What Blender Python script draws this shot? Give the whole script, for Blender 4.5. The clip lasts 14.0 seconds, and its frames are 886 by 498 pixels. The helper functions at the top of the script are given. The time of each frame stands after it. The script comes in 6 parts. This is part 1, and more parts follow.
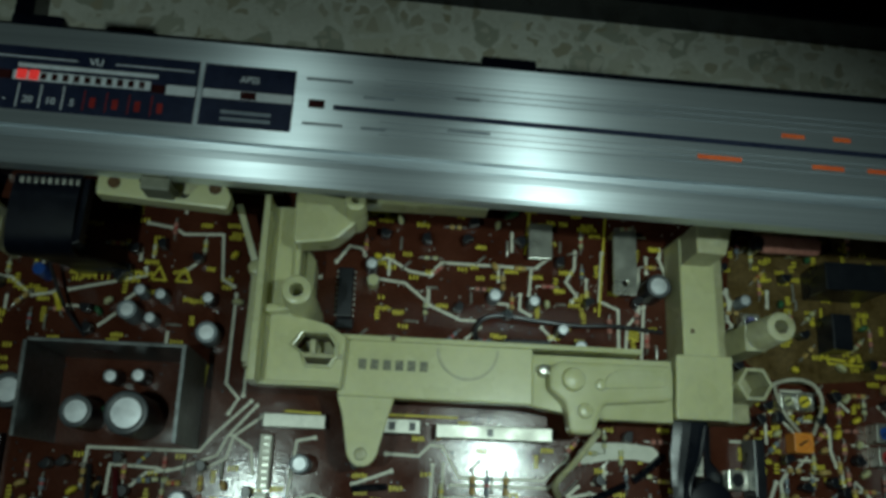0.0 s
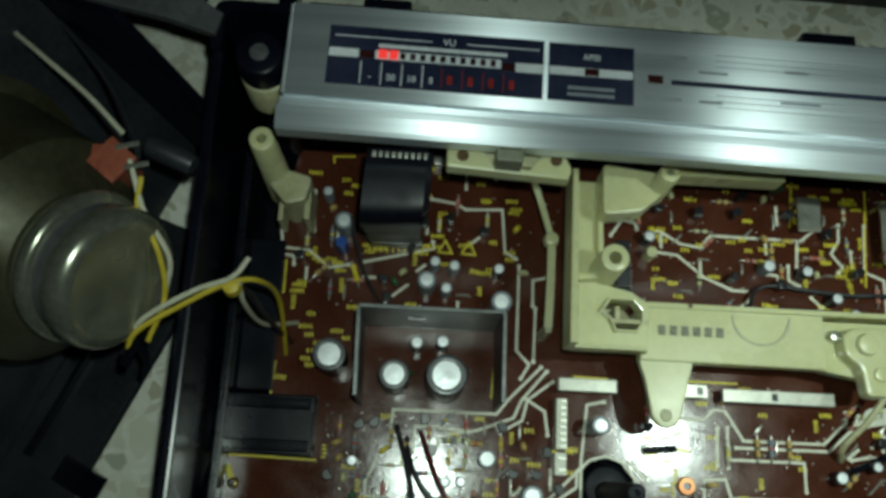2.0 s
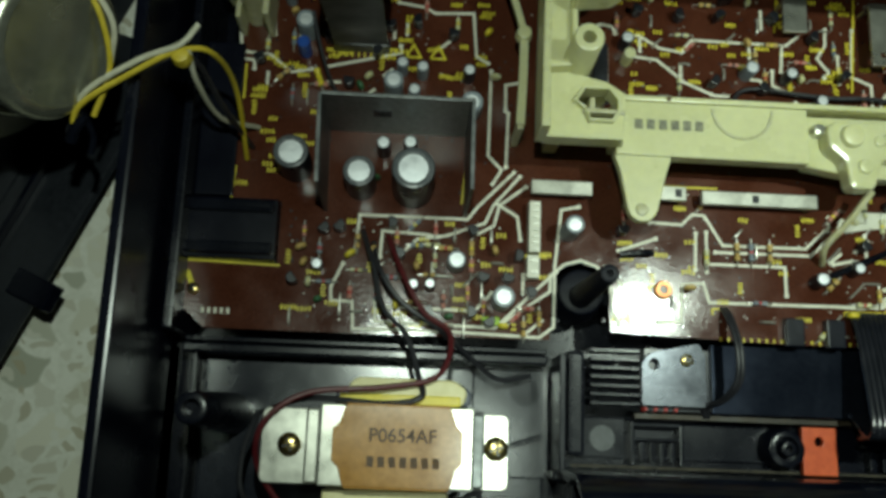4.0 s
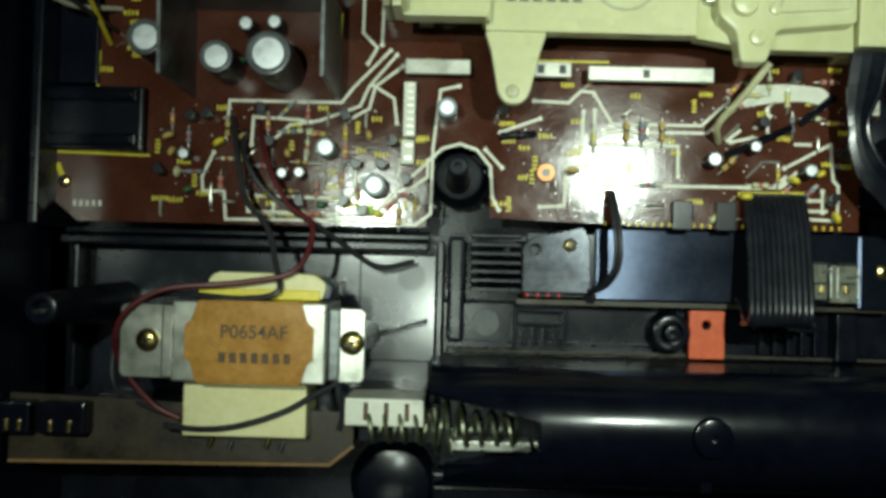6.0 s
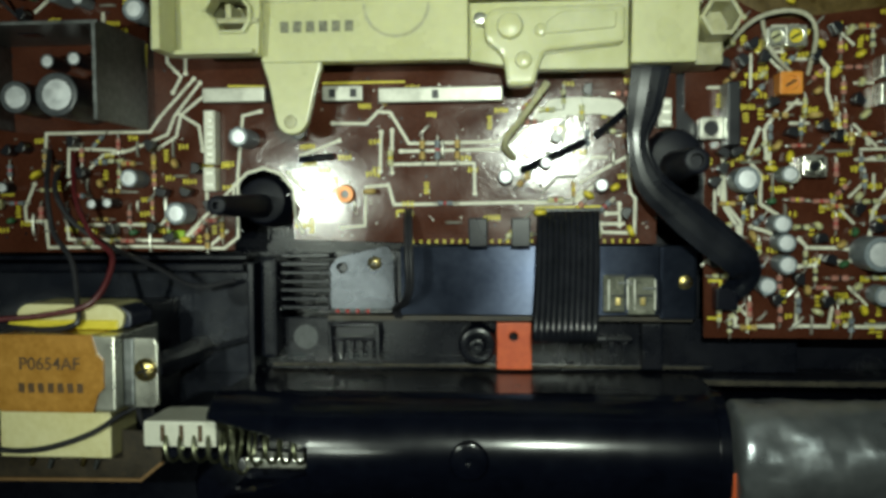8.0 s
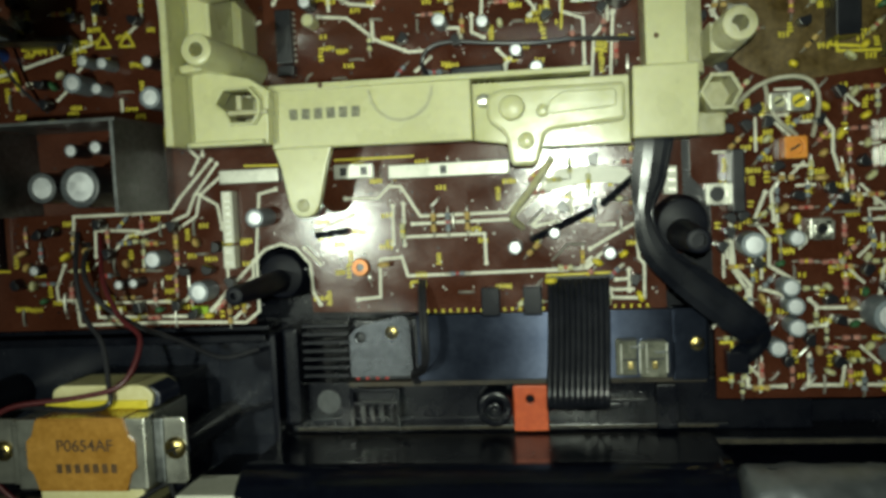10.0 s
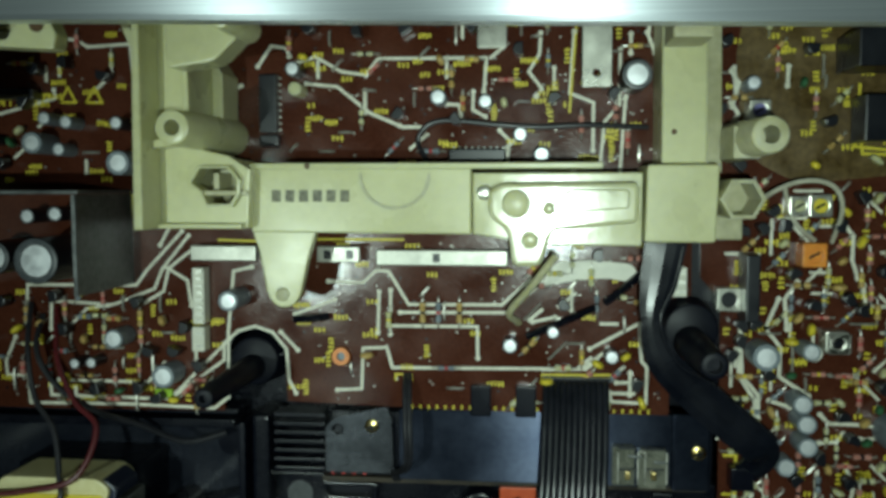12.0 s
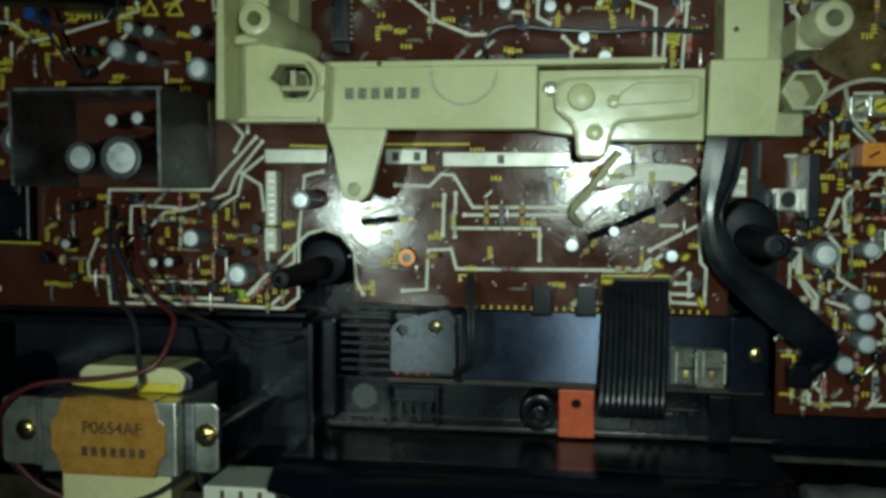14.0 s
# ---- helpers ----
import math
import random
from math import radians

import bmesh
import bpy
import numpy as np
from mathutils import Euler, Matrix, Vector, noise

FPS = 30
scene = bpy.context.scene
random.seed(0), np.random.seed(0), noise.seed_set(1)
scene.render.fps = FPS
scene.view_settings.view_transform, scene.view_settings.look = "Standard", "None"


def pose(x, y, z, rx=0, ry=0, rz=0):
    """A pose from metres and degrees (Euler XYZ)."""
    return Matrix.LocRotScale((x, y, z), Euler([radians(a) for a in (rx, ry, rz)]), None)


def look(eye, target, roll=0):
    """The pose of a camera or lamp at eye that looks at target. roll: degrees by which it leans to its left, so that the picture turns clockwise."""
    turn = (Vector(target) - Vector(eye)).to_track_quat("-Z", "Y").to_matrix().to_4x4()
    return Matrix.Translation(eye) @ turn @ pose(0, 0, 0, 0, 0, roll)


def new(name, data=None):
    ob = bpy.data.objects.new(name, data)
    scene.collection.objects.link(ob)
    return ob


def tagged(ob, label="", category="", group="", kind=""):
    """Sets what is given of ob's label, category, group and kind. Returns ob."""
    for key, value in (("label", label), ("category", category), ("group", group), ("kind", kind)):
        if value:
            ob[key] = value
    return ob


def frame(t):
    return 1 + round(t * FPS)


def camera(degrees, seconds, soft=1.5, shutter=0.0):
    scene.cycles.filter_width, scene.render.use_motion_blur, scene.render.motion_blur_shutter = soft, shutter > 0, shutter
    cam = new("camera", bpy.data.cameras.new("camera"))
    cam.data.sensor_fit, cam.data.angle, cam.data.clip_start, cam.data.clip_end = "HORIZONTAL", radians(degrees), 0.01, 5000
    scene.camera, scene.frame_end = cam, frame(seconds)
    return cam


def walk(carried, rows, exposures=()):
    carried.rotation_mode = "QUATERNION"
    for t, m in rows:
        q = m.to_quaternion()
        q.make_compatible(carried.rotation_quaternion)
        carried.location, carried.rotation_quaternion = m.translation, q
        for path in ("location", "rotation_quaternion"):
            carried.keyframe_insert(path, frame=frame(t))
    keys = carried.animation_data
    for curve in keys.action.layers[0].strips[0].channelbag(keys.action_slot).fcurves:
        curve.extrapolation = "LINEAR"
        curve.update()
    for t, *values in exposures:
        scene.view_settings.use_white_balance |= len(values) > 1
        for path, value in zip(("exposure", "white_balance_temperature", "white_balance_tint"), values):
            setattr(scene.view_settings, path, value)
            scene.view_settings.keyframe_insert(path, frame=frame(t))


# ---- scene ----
# Camera: a phone held over an opened radio on a tiled floor; its walk is about half a metre long.
cam = camera(53.7, 14.0, soft=3.5)
METRES, EYE, TILT, LEAN, TURN = 0.52, 0.40, -90.24, -3.54, -1.0
ROWS = [
    (0.0, 0.0, 0.0, 0.0, -0.95, 16.44, -3.22),
    (0.5, -0.0846, -0.0165, -0.0111, 0.25, 16.82, -3.89),
    (1.0, -0.1499, -0.0287, -0.0136, 1.71, 17.43, -3.02),
    (1.5, -0.1879, -0.0328, -0.0208, 1.96, 16.76, -3.15),
    (2.0, -0.1926, -0.0259, -0.0385, 1.5, 16.07, -3.64),
    (2.5, -0.189, -0.0107, -0.0817, 1.12, 15.29, -4.17),
    (3.0, -0.1829, 0.0055, -0.1403, 0.65, 14.98, -4.01),
    (5.5, -0.1001, 0.0484, -0.1084, 3.34, 4.63, -2.04),
    (6.0, -0.0462, 0.0504, -0.0926, 4.39, 1.77, -2.47),
    (6.5, 0.0217, 0.0569, -0.0737, 3.97, -0.31, -1.54),
    (7.0, 0.077, 0.0595, -0.0473, 5.59, -1.92, -0.98),
    (9.5, 0.1742, 0.0462, -0.0023, 10.76, -2.91, 0.53),
    (10.0, 0.1667, 0.0473, 0.0363, 11.23, -3.45, 1.59),
    (10.5, 0.1599, 0.0528, 0.0767, 11.88, -3.35, 1.79),
    (11.0, 0.1473, 0.0514, 0.0728, 12.74, -4.46, 1.57),
    (11.5, 0.1467, 0.0792, 0.0858, 11.13, -4.32, 0.3),
    (12.0, 0.1394, 0.0952, 0.1014, 9.08, -3.88, -0.97),
    (12.5, 0.1328, 0.0925, 0.1059, 10.1, -2.43, -0.51),
    (13.0, 0.1333, 0.0888, 0.0926, 9.69, -1.59, -0.98),
    (13.5, 0.124, 0.0873, 0.0741, 10.11, -2.97, -1.07),
    (14.0, 0.1268, 0.0675, 0.029, 11.56, -3.43, -1.38),
]
EXPOSURES = [(0.0, -1.24, 6020, 4), (0.5, -1.1, 6050, 4), (1.0, -0.74, 6300, 8), (1.5, -0.44, 6350, 8), (2.0, -0.42, 6400, 8), (3.0, -0.27, 6700, 9), (5.5, 0.03, 6650, 8), (6.5, 0.1, 6700, 11), (7.0, 0.02, 6700, 12), (9.5, -0.12, 7250, 13), (10.5, -0.15, 6800, 10), (11.0, -0.25, 6450, 5), (11.5, -0.3, 6300, 4), (12.0, -0.48, 6250, 8), (12.5, -0.68, 6350, 10), (13.0, -0.72, 6350, 13), (13.5, -0.78, 6300, 6), (14.0, -0.75, 6200, 5)]
walk(cam, [(t, pose(0, 0, EYE, TILT, LEAN, TURN) @ pose(METRES * x, METRES * y, METRES * z, 90 + pitch, roll, yaw)) for t, x, y, z, yaw, pitch, roll in ROWS], EXPOSURES)

# ---- light: a dark room at night; fixed lamps stand in for the phone's torch ----
world = bpy.data.worlds.new("night")
world.use_nodes = True
world.node_tree.nodes["Background"].inputs[0].default_value = (0.75, 0.85, 1.0, 1)
world.node_tree.nodes["Background"].inputs[1].default_value = 0.0015
scene.world = world


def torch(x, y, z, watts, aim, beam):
    """A fixed stand-in for the phone's moving torch: a small white lamp with a soft-edged beam, shining down from one
    stretch of its walk.
    """
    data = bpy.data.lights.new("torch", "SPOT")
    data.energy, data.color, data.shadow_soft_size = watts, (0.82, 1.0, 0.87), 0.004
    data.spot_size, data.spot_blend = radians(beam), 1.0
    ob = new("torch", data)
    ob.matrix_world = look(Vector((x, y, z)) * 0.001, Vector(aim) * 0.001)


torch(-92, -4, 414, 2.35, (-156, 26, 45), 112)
# Narrow extra lamp, added over the deck to brighten it and give highlights.
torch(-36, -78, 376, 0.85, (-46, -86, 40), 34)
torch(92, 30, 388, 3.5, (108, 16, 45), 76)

# ---- materials ----
MM = 0.001


def mat(name, dark, light, rough=0.5, metal=0.0, grain=400.0, blotch=40.0, bump=0.0, spread=0.12, coat=0.0, stretch=None, spec=0.5):
    """A procedural surface: blotches and grain between two colours, roughness that varies, fine relief."""
    m = bpy.data.materials.new(name)
    m.use_nodes = True
    n, k = m.node_tree.nodes, m.node_tree.links
    b = n["Principled BSDF"]
    co = n.new("ShaderNodeTexCoord")
    mp = n.new("ShaderNodeMapping")
    k.new(co.outputs["Object"], mp.inputs[0])
    if stretch:
        mp.inputs["Scale"].default_value = stretch
    big, fine = n.new("ShaderNodeTexNoise"), n.new("ShaderNodeTexNoise")
    big.inputs["Scale"].default_value, fine.inputs["Scale"].default_value = blotch, grain
    big.inputs["Detail"].default_value, fine.inputs["Detail"].default_value = 5, 3
    k.new(mp.outputs[0], big.inputs[0])
    k.new(mp.outputs[0], fine.inputs[0])
    mix = n.new("ShaderNodeMix")
    mix.inputs[0].default_value = 0.45
    k.new(big.outputs[0], mix.inputs[2])
    k.new(fine.outputs[0], mix.inputs[3])
    ramp = n.new("ShaderNodeValToRGB")
    ramp.color_ramp.elements[0].position, ramp.color_ramp.elements[1].position = 0.36, 0.64
    ramp.color_ramp.elements[0].color, ramp.color_ramp.elements[1].color = (*dark, 1), (*light, 1)
    k.new(mix.outputs[0], ramp.inputs[0])
    k.new(ramp.outputs[0], b.inputs["Base Color"])
    rr = n.new("ShaderNodeMapRange")
    rr.inputs[1].default_value, rr.inputs[2].default_value = 0.3, 0.7
    rr.inputs[3].default_value, rr.inputs[4].default_value = max(0.03, rough - spread), min(1, rough + spread)
    k.new(big.outputs[0], rr.inputs[0])
    k.new(rr.outputs[0], b.inputs["Roughness"])
    b.inputs["Metallic"].default_value, b.inputs["Coat Weight"].default_value = metal, coat
    b.inputs["Specular IOR Level"].default_value = spec
    if bump:
        bp = n.new("ShaderNodeBump")
        bp.inputs["Strength"].default_value, bp.inputs["Distance"].default_value = bump, 0.0004
        k.new(mix.outputs[0], bp.inputs["Height"])
        k.new(bp.outputs[0], b.inputs["Normal"])
    return m


def terrazzo():
    """Pale terrazzo: angular stone chips of several tints in a light cement."""
    m = mat("terrazzo", (0.68, 0.68, 0.58), (0.84, 0.84, 0.75), 0.45, bump=0.03)
    n, k = m.node_tree.nodes, m.node_tree.links
    b = n["Principled BSDF"]
    base = b.inputs["Base Color"].links[0].from_socket
    co = n.new("ShaderNodeTexCoord")
    warp = n.new("ShaderNodeTexNoise")
    warp.inputs["Scale"].default_value = 60
    k.new(co.outputs["Object"], warp.inputs[0])
    add = n.new("ShaderNodeVectorMath")
    add.operation = "MULTIPLY_ADD"
    add.inputs[1].default_value = (0.012, 0.012, 0.012)
    k.new(warp.outputs["Color"], add.inputs[0])
    k.new(co.outputs["Object"], add.inputs[2])
    for scale, tint_a, tint_b, lo in ((62.0, (0.44, 0.45, 0.36), (0.78, 0.76, 0.63), 0.07), (140.0, (0.44, 0.40, 0.28), (0.80, 0.80, 0.71), 0.12)):
        edge, cell = n.new("ShaderNodeTexVoronoi"), n.new("ShaderNodeTexVoronoi")
        edge.feature = "DISTANCE_TO_EDGE"
        edge.inputs["Scale"].default_value = cell.inputs["Scale"].default_value = scale
        k.new(add.outputs[0], edge.inputs[0])
        k.new(add.outputs[0], cell.inputs[0])
        sep = n.new("ShaderNodeSeparateColor")
        k.new(cell.outputs["Color"], sep.inputs[0])
        tint = n.new("ShaderNodeMix")
        tint.data_type = "RGBA"
        tint.inputs[6].default_value, tint.inputs[7].default_value = (*tint_a, 1), (*tint_b, 1)
        k.new(sep.outputs[0], tint.inputs[0])
        inside = n.new("ShaderNodeMapRange")
        inside.inputs[1].default_value, inside.inputs[2].default_value = lo, lo + 0.05
        k.new(edge.outputs["Distance"], inside.inputs[0])
        some = n.new("ShaderNodeMath")
        some.operation = "GREATER_THAN"
        some.inputs[1].default_value = 0.30
        k.new(sep.outputs[1], some.inputs[0])
        both = n.new("ShaderNodeMath")
        both.operation = "MULTIPLY"
        k.new(inside.outputs[0], both.inputs[0])
        k.new(some.outputs[0], both.inputs[1])
        out = n.new("ShaderNodeMix")
        out.data_type = "RGBA"
        k.new(both.outputs[0], out.inputs[0])
        k.new(base, out.inputs[6])
        k.new(tint.outputs[2], out.inputs[7])
        base = out.outputs[2]
    k.new(base, b.inputs["Base Color"])
    return m


def brushed(m, across, amount):
    """Fine scratches along one way, which draw a highlight out across them."""
    n, k = m.node_tree.nodes, m.node_tree.links
    way = n.new("ShaderNodeCombineXYZ")
    for i in range(3):
        way.inputs[i].default_value = across[i]
    k.new(way.outputs[0], n["Principled BSDF"].inputs["Tangent"])
    n["Principled BSDF"].inputs["Anisotropic"].default_value = amount
    return m


def cloudy(m):
    """Light sinks a little way into pale plastic before it comes out again."""
    b = m.node_tree.nodes["Principled BSDF"]
    b.inputs["Subsurface Weight"].default_value = 0.5
    b.inputs["Subsurface Radius"].default_value = (1.0, 0.9, 0.45)
    b.inputs["Subsurface Scale"].default_value = 0.0035
    return m


TERRAZZO = terrazzo()
PLASTER = mat("plaster", (0.5, 0.5, 0.47), (0.6, 0.6, 0.57), 0.9)
BLACK = mat("black_plastic", (0.0020, 0.0027, 0.0068), (0.0042, 0.0054, 0.0120), 0.26, bump=0.08, spec=0.4, spread=0.04)
DUSTY = mat("dusty_black_plastic", (0.0028, 0.0036, 0.0075), (0.0074, 0.0084, 0.0135), 0.27, bump=0.10, blotch=60, spec=0.27, spread=0.05)
# Black plastic with the grey of its lit surface put into the colour.
SHELL_GREY = mat("black_plastic_lit_grey", (0.014, 0.016, 0.020), (0.028, 0.031, 0.038), 0.40, bump=0.12, spread=0.06)
SLATE = mat("blue_grey_black_plastic", (0.0085, 0.0105, 0.0175), (0.0175, 0.0205, 0.0300), 0.22, blotch=45, bump=0.08, spread=0.05, spec=0.7)
CLEAR_GREY = mat("cloudy_clear_plastic", (0.10, 0.105, 0.085), (0.24, 0.24, 0.19), 0.16, blotch=240, grain=900, bump=0.2, spec=0.8)
DUST = mat("tan_dust", (0.018, 0.015, 0.011), (0.075, 0.064, 0.045), 0.9, blotch=160, grain=700, bump=0.3)
GLOSS = mat("glossy_black_plastic", (0.0018, 0.0024, 0.0058), (0.0036, 0.0048, 0.0105), 0.20, blotch=90, spread=0.03)
SLEEVE = mat("black_sleeving", (0.0022, 0.0030, 0.0062), (0.0050, 0.0066, 0.0125), 0.30, bump=0.06, spec=0.4)
BOARD = mat("brown_phenolic_board", (0.053, 0.0150, 0.0080), (0.094, 0.0285, 0.0155), 0.15, blotch=55, grain=900, bump=0.28, spread=0.06, spec=0.6)
FLUX = mat("flux_stained_board", (0.060, 0.036, 0.010), (0.16, 0.105, 0.035), 0.34, blotch=110, grain=500, bump=0.2)
EDGE = mat("raw_board_edge", (0.16, 0.085, 0.03), (0.27, 0.15, 0.06), 0.7)
DARK_BOARD = mat("dark_brown_board", (0.014, 0.010, 0.006), (0.045, 0.030, 0.014), 0.5, blotch=80, grain=500, bump=0.2)
WHITE_INK = mat("white_ink", (0.60, 0.59, 0.47), (0.84, 0.83, 0.70), 0.5, blotch=200, grain=900)
YELLOW_INK = mat("yellow_ink", (0.56, 0.46, 0.02), (0.80, 0.68, 0.05), 0.5, blotch=200, grain=900)
CREAM = cloudy(mat("cream_plastic", (0.585, 0.575, 0.328), (0.655, 0.645, 0.378), 0.30, blotch=30, grain=300, bump=0.05))
CREAM_GLOSS = cloudy(mat("glossy_cream_plastic", (0.58, 0.575, 0.325), (0.67, 0.66, 0.41), 0.19, blotch=60, grain=200, bump=0.30, spread=0.05, spec=0.8))
CREAM_DIRTY = cloudy(mat("soiled_cream_plastic", (0.40, 0.38, 0.22), (0.60, 0.58, 0.38), 0.42, blotch=45, grain=300, bump=0.08))
WHITE_PLASTIC = mat("white_plastic", (0.66, 0.66, 0.55), (0.80, 0.79, 0.68), 0.45)
SILVER = brushed(mat("brushed_aluminium", (0.60, 0.66, 0.71), (0.76, 0.82, 0.87), 0.46, metal=0.78, grain=260, blotch=30, stretch=(0.05, 6.0, 1.0), spread=0.04, bump=0.06), (0, 1, 0), 0.96)
SATIN = mat("satin_bright_rod", (0.40, 0.40, 0.35), (0.58, 0.58, 0.51), 0.36, metal=0.45, blotch=90, grain=500, bump=0.12)
FLAT = mat("ribbed_black_cable", (0.006, 0.007, 0.010), (0.014, 0.015, 0.021), 0.24, blotch=90, spread=0.04, spec=0.7)
DECK_BLUE = brushed(mat("blue_black_plate", (0.034, 0.044, 0.074), (0.056, 0.068, 0.104), 0.34, metal=0.85, blotch=70, spread=0.05), (0, 1, 0), 0.95)
STEEL = mat("zinc_plated_steel", (0.50, 0.50, 0.44), (0.66, 0.66, 0.58), 0.30, metal=0.85, blotch=120, bump=0.05, spread=0.05)
SMOKE = brushed(mat("dark_smooth_plate", (0.036, 0.039, 0.046), (0.066, 0.070, 0.080), 0.27, metal=0.92, blotch=90, spread=0.06, bump=0.04), (0, 1, 0), 0.5)
DULL = mat("dull_grey_metal", (0.10, 0.108, 0.11), (0.22, 0.23, 0.23), 0.42, metal=0.8, blotch=90, bump=0.1)
BRASS = mat("yellow_passivated_screw", (0.45, 0.33, 0.10), (0.85, 0.68, 0.30), 0.28, metal=1.0)
NAVY = mat("navy_printed_panel", (0.010, 0.014, 0.035), (0.020, 0.026, 0.060), 0.4)
STAMP = mat("dark_stamp_ink", (0.10, 0.10, 0.07), (0.30, 0.295, 0.20), 0.6, blotch=420, grain=900)
GREY_INK = mat("grey_ink", (0.20, 0.23, 0.27), (0.28, 0.31, 0.35), 0.5)
PALE_INK = mat("pale_ink", (0.55, 0.58, 0.62), (0.74, 0.77, 0.80), 0.5)
RED_INK = mat("dark_red_ink", (0.20, 0.012, 0.012), (0.34, 0.025, 0.02), 0.5)
ORANGE_INK = mat("orange_red_ink", (0.65, 0.09, 0.02), (0.85, 0.16, 0.03), 0.5)
LED_OFF = mat("unlit_dark_lens", (0.02, 0.008, 0.008), (0.05, 0.012, 0.012), 0.2)
ALU_TOP = mat("bare_aluminium_cap_top", (0.66, 0.69, 0.72), (0.84, 0.86, 0.88), 0.46, metal=0.55, blotch=300, bump=0.1)
BLUE_SLEEVE = mat("grey_blue_sleeve", (0.16, 0.19, 0.22), (0.27, 0.31, 0.34), 0.4)
DARK_SLEEVE = mat("dark_sleeve", (0.006, 0.007, 0.011), (0.014, 0.016, 0.021), 0.33)
RIM_GREY = mat("grey_sleeve_edge", (0.055, 0.062, 0.070), (0.105, 0.115, 0.125), 0.34)
CARD = mat("black_film_cable", (0.0024, 0.0030, 0.0070), (0.0048, 0.0060, 0.0125), 0.46, blotch=60, spec=0.2)
BLUE = mat("bright_blue_part", (0.01, 0.05, 0.28), (0.03, 0.12, 0.46), 0.35)
ORANGE = mat("orange_part", (0.72, 0.22, 0.02), (0.88, 0.34, 0.04), 0.45)
CLIP_ORANGE = mat("orange_red_plastic", (0.56, 0.075, 0.02), (0.74, 0.13, 0.035), 0.45)
YELLOW = mat("yellow_part", (0.70, 0.55, 0.03), (0.85, 0.70, 0.06), 0.45)
RED = mat("red_part", (0.40, 0.03, 0.03), (0.58, 0.07, 0.06), 0.45)
PINK = mat("pink_resistor", (0.42, 0.17, 0.13), (0.60, 0.28, 0.22), 0.5, blotch=500)
TAN = mat("tan_ceramic", (0.42, 0.27, 0.08), (0.62, 0.44, 0.15), 0.5, blotch=400)
GREEN = mat("green_part", (0.02, 0.09, 0.035), (0.05, 0.17, 0.07), 0.5)
LIME = mat("lime_sleeve", (0.25, 0.45, 0.01), (0.4, 0.62, 0.03), 0.5)
VIOLET = mat("violet_core", (0.16, 0.15, 0.36), (0.26, 0.25, 0.5), 0.5)
COPPER = mat("copper_ring", (0.42, 0.15, 0.05), (0.62, 0.26, 0.10), 0.4, metal=0.5)
SOLDER = mat("tinned_wire", (0.50, 0.50, 0.44), (0.74, 0.74, 0.66), 0.38, metal=0.7, blotch=300)
AMBER = mat("amber_paper_label", (0.36, 0.165, 0.03), (0.54, 0.27, 0.06), 0.24, blotch=70, grain=500, coat=0.6, spread=0.05)
LABEL_INK = mat("brown_stamp_ink", (0.06, 0.03, 0.01), (0.12, 0.06, 0.02), 0.6)
BOBBIN = mat("ivory_bobbin", (0.70, 0.63, 0.30), (0.82, 0.76, 0.44), 0.45, bump=0.05)
WIRE_RED = mat("red_wire", (0.065, 0.006, 0.009), (0.115, 0.011, 0.014), 0.45)
WIRE_BLACK = mat("black_wire", (0.012, 0.012, 0.015), (0.03, 0.03, 0.036), 0.42)
WIRE_CREAM = mat("cream_wire", (0.46, 0.44, 0.33), (0.62, 0.60, 0.48), 0.5)
WIRE_YELLOW = mat("yellow_wire", (0.46, 0.34, 0.02), (0.64, 0.50, 0.05), 0.5)
SPRING = mat("aged_spring_wire", (0.16, 0.17, 0.10), (0.34, 0.35, 0.24), 0.4, metal=0.9, blotch=300)
FOIL = mat("silver_foil", (0.34, 0.37, 0.40), (0.52, 0.55, 0.58), 0.34, metal=0.8, blotch=60, grain=150, bump=0.8)
OLIVE = mat("olive_steel_basket", (0.040, 0.038, 0.021), (0.072, 0.068, 0.038), 0.42, metal=0.4, bump=0.1)
MAGNET = mat("passivated_magnet_shell", (0.26, 0.265, 0.21), (0.42, 0.425, 0.35), 0.25, metal=0.78, blotch=45, bump=0.06, spread=0.06)
FERRITE = mat("dark_ferrite", (0.05, 0.052, 0.055), (0.10, 0.10, 0.105), 0.55, bump=0.1)
GREY_PLASTIC = mat("grey_plastic", (0.045, 0.049, 0.053), (0.09, 0.095, 0.10), 0.55, blotch=50, bump=0.1)
CLIP_GREY = mat("soiled_grey_green_plastic", (0.16, 0.165, 0.12), (0.26, 0.265, 0.20), 0.5, blotch=60, bump=0.1)
RUST = mat("red_brown_terminal_board", (0.22, 0.05, 0.025), (0.34, 0.09, 0.05), 0.6)
LED_ON = bpy.data.materials.new("lit_red_lens")
LED_ON.use_nodes = True
LED_ON.node_tree.nodes["Principled BSDF"].inputs["Base Color"].default_value = (0.5, 0.02, 0.02, 1)
LED_ON.node_tree.nodes["Principled BSDF"].inputs["Emission Color"].default_value = (1.0, 0.05, 0.04, 1)
LED_ON.node_tree.nodes["Principled BSDF"].inputs["Emission Strength"].default_value = 1.0

# ---- building helpers (millimetres) ----
ORIGIN = {}


def thing(name, label, category, at, group="", kind=""):
    """An empty at the foot of a thing, at a place in millimetres."""
    ob = new(name)
    ob.empty_display_size = 0.01
    ob.location = Vector(at) * MM
    ORIGIN[ob.name] = Vector(at)
    return tagged(ob, label, category, group, kind)


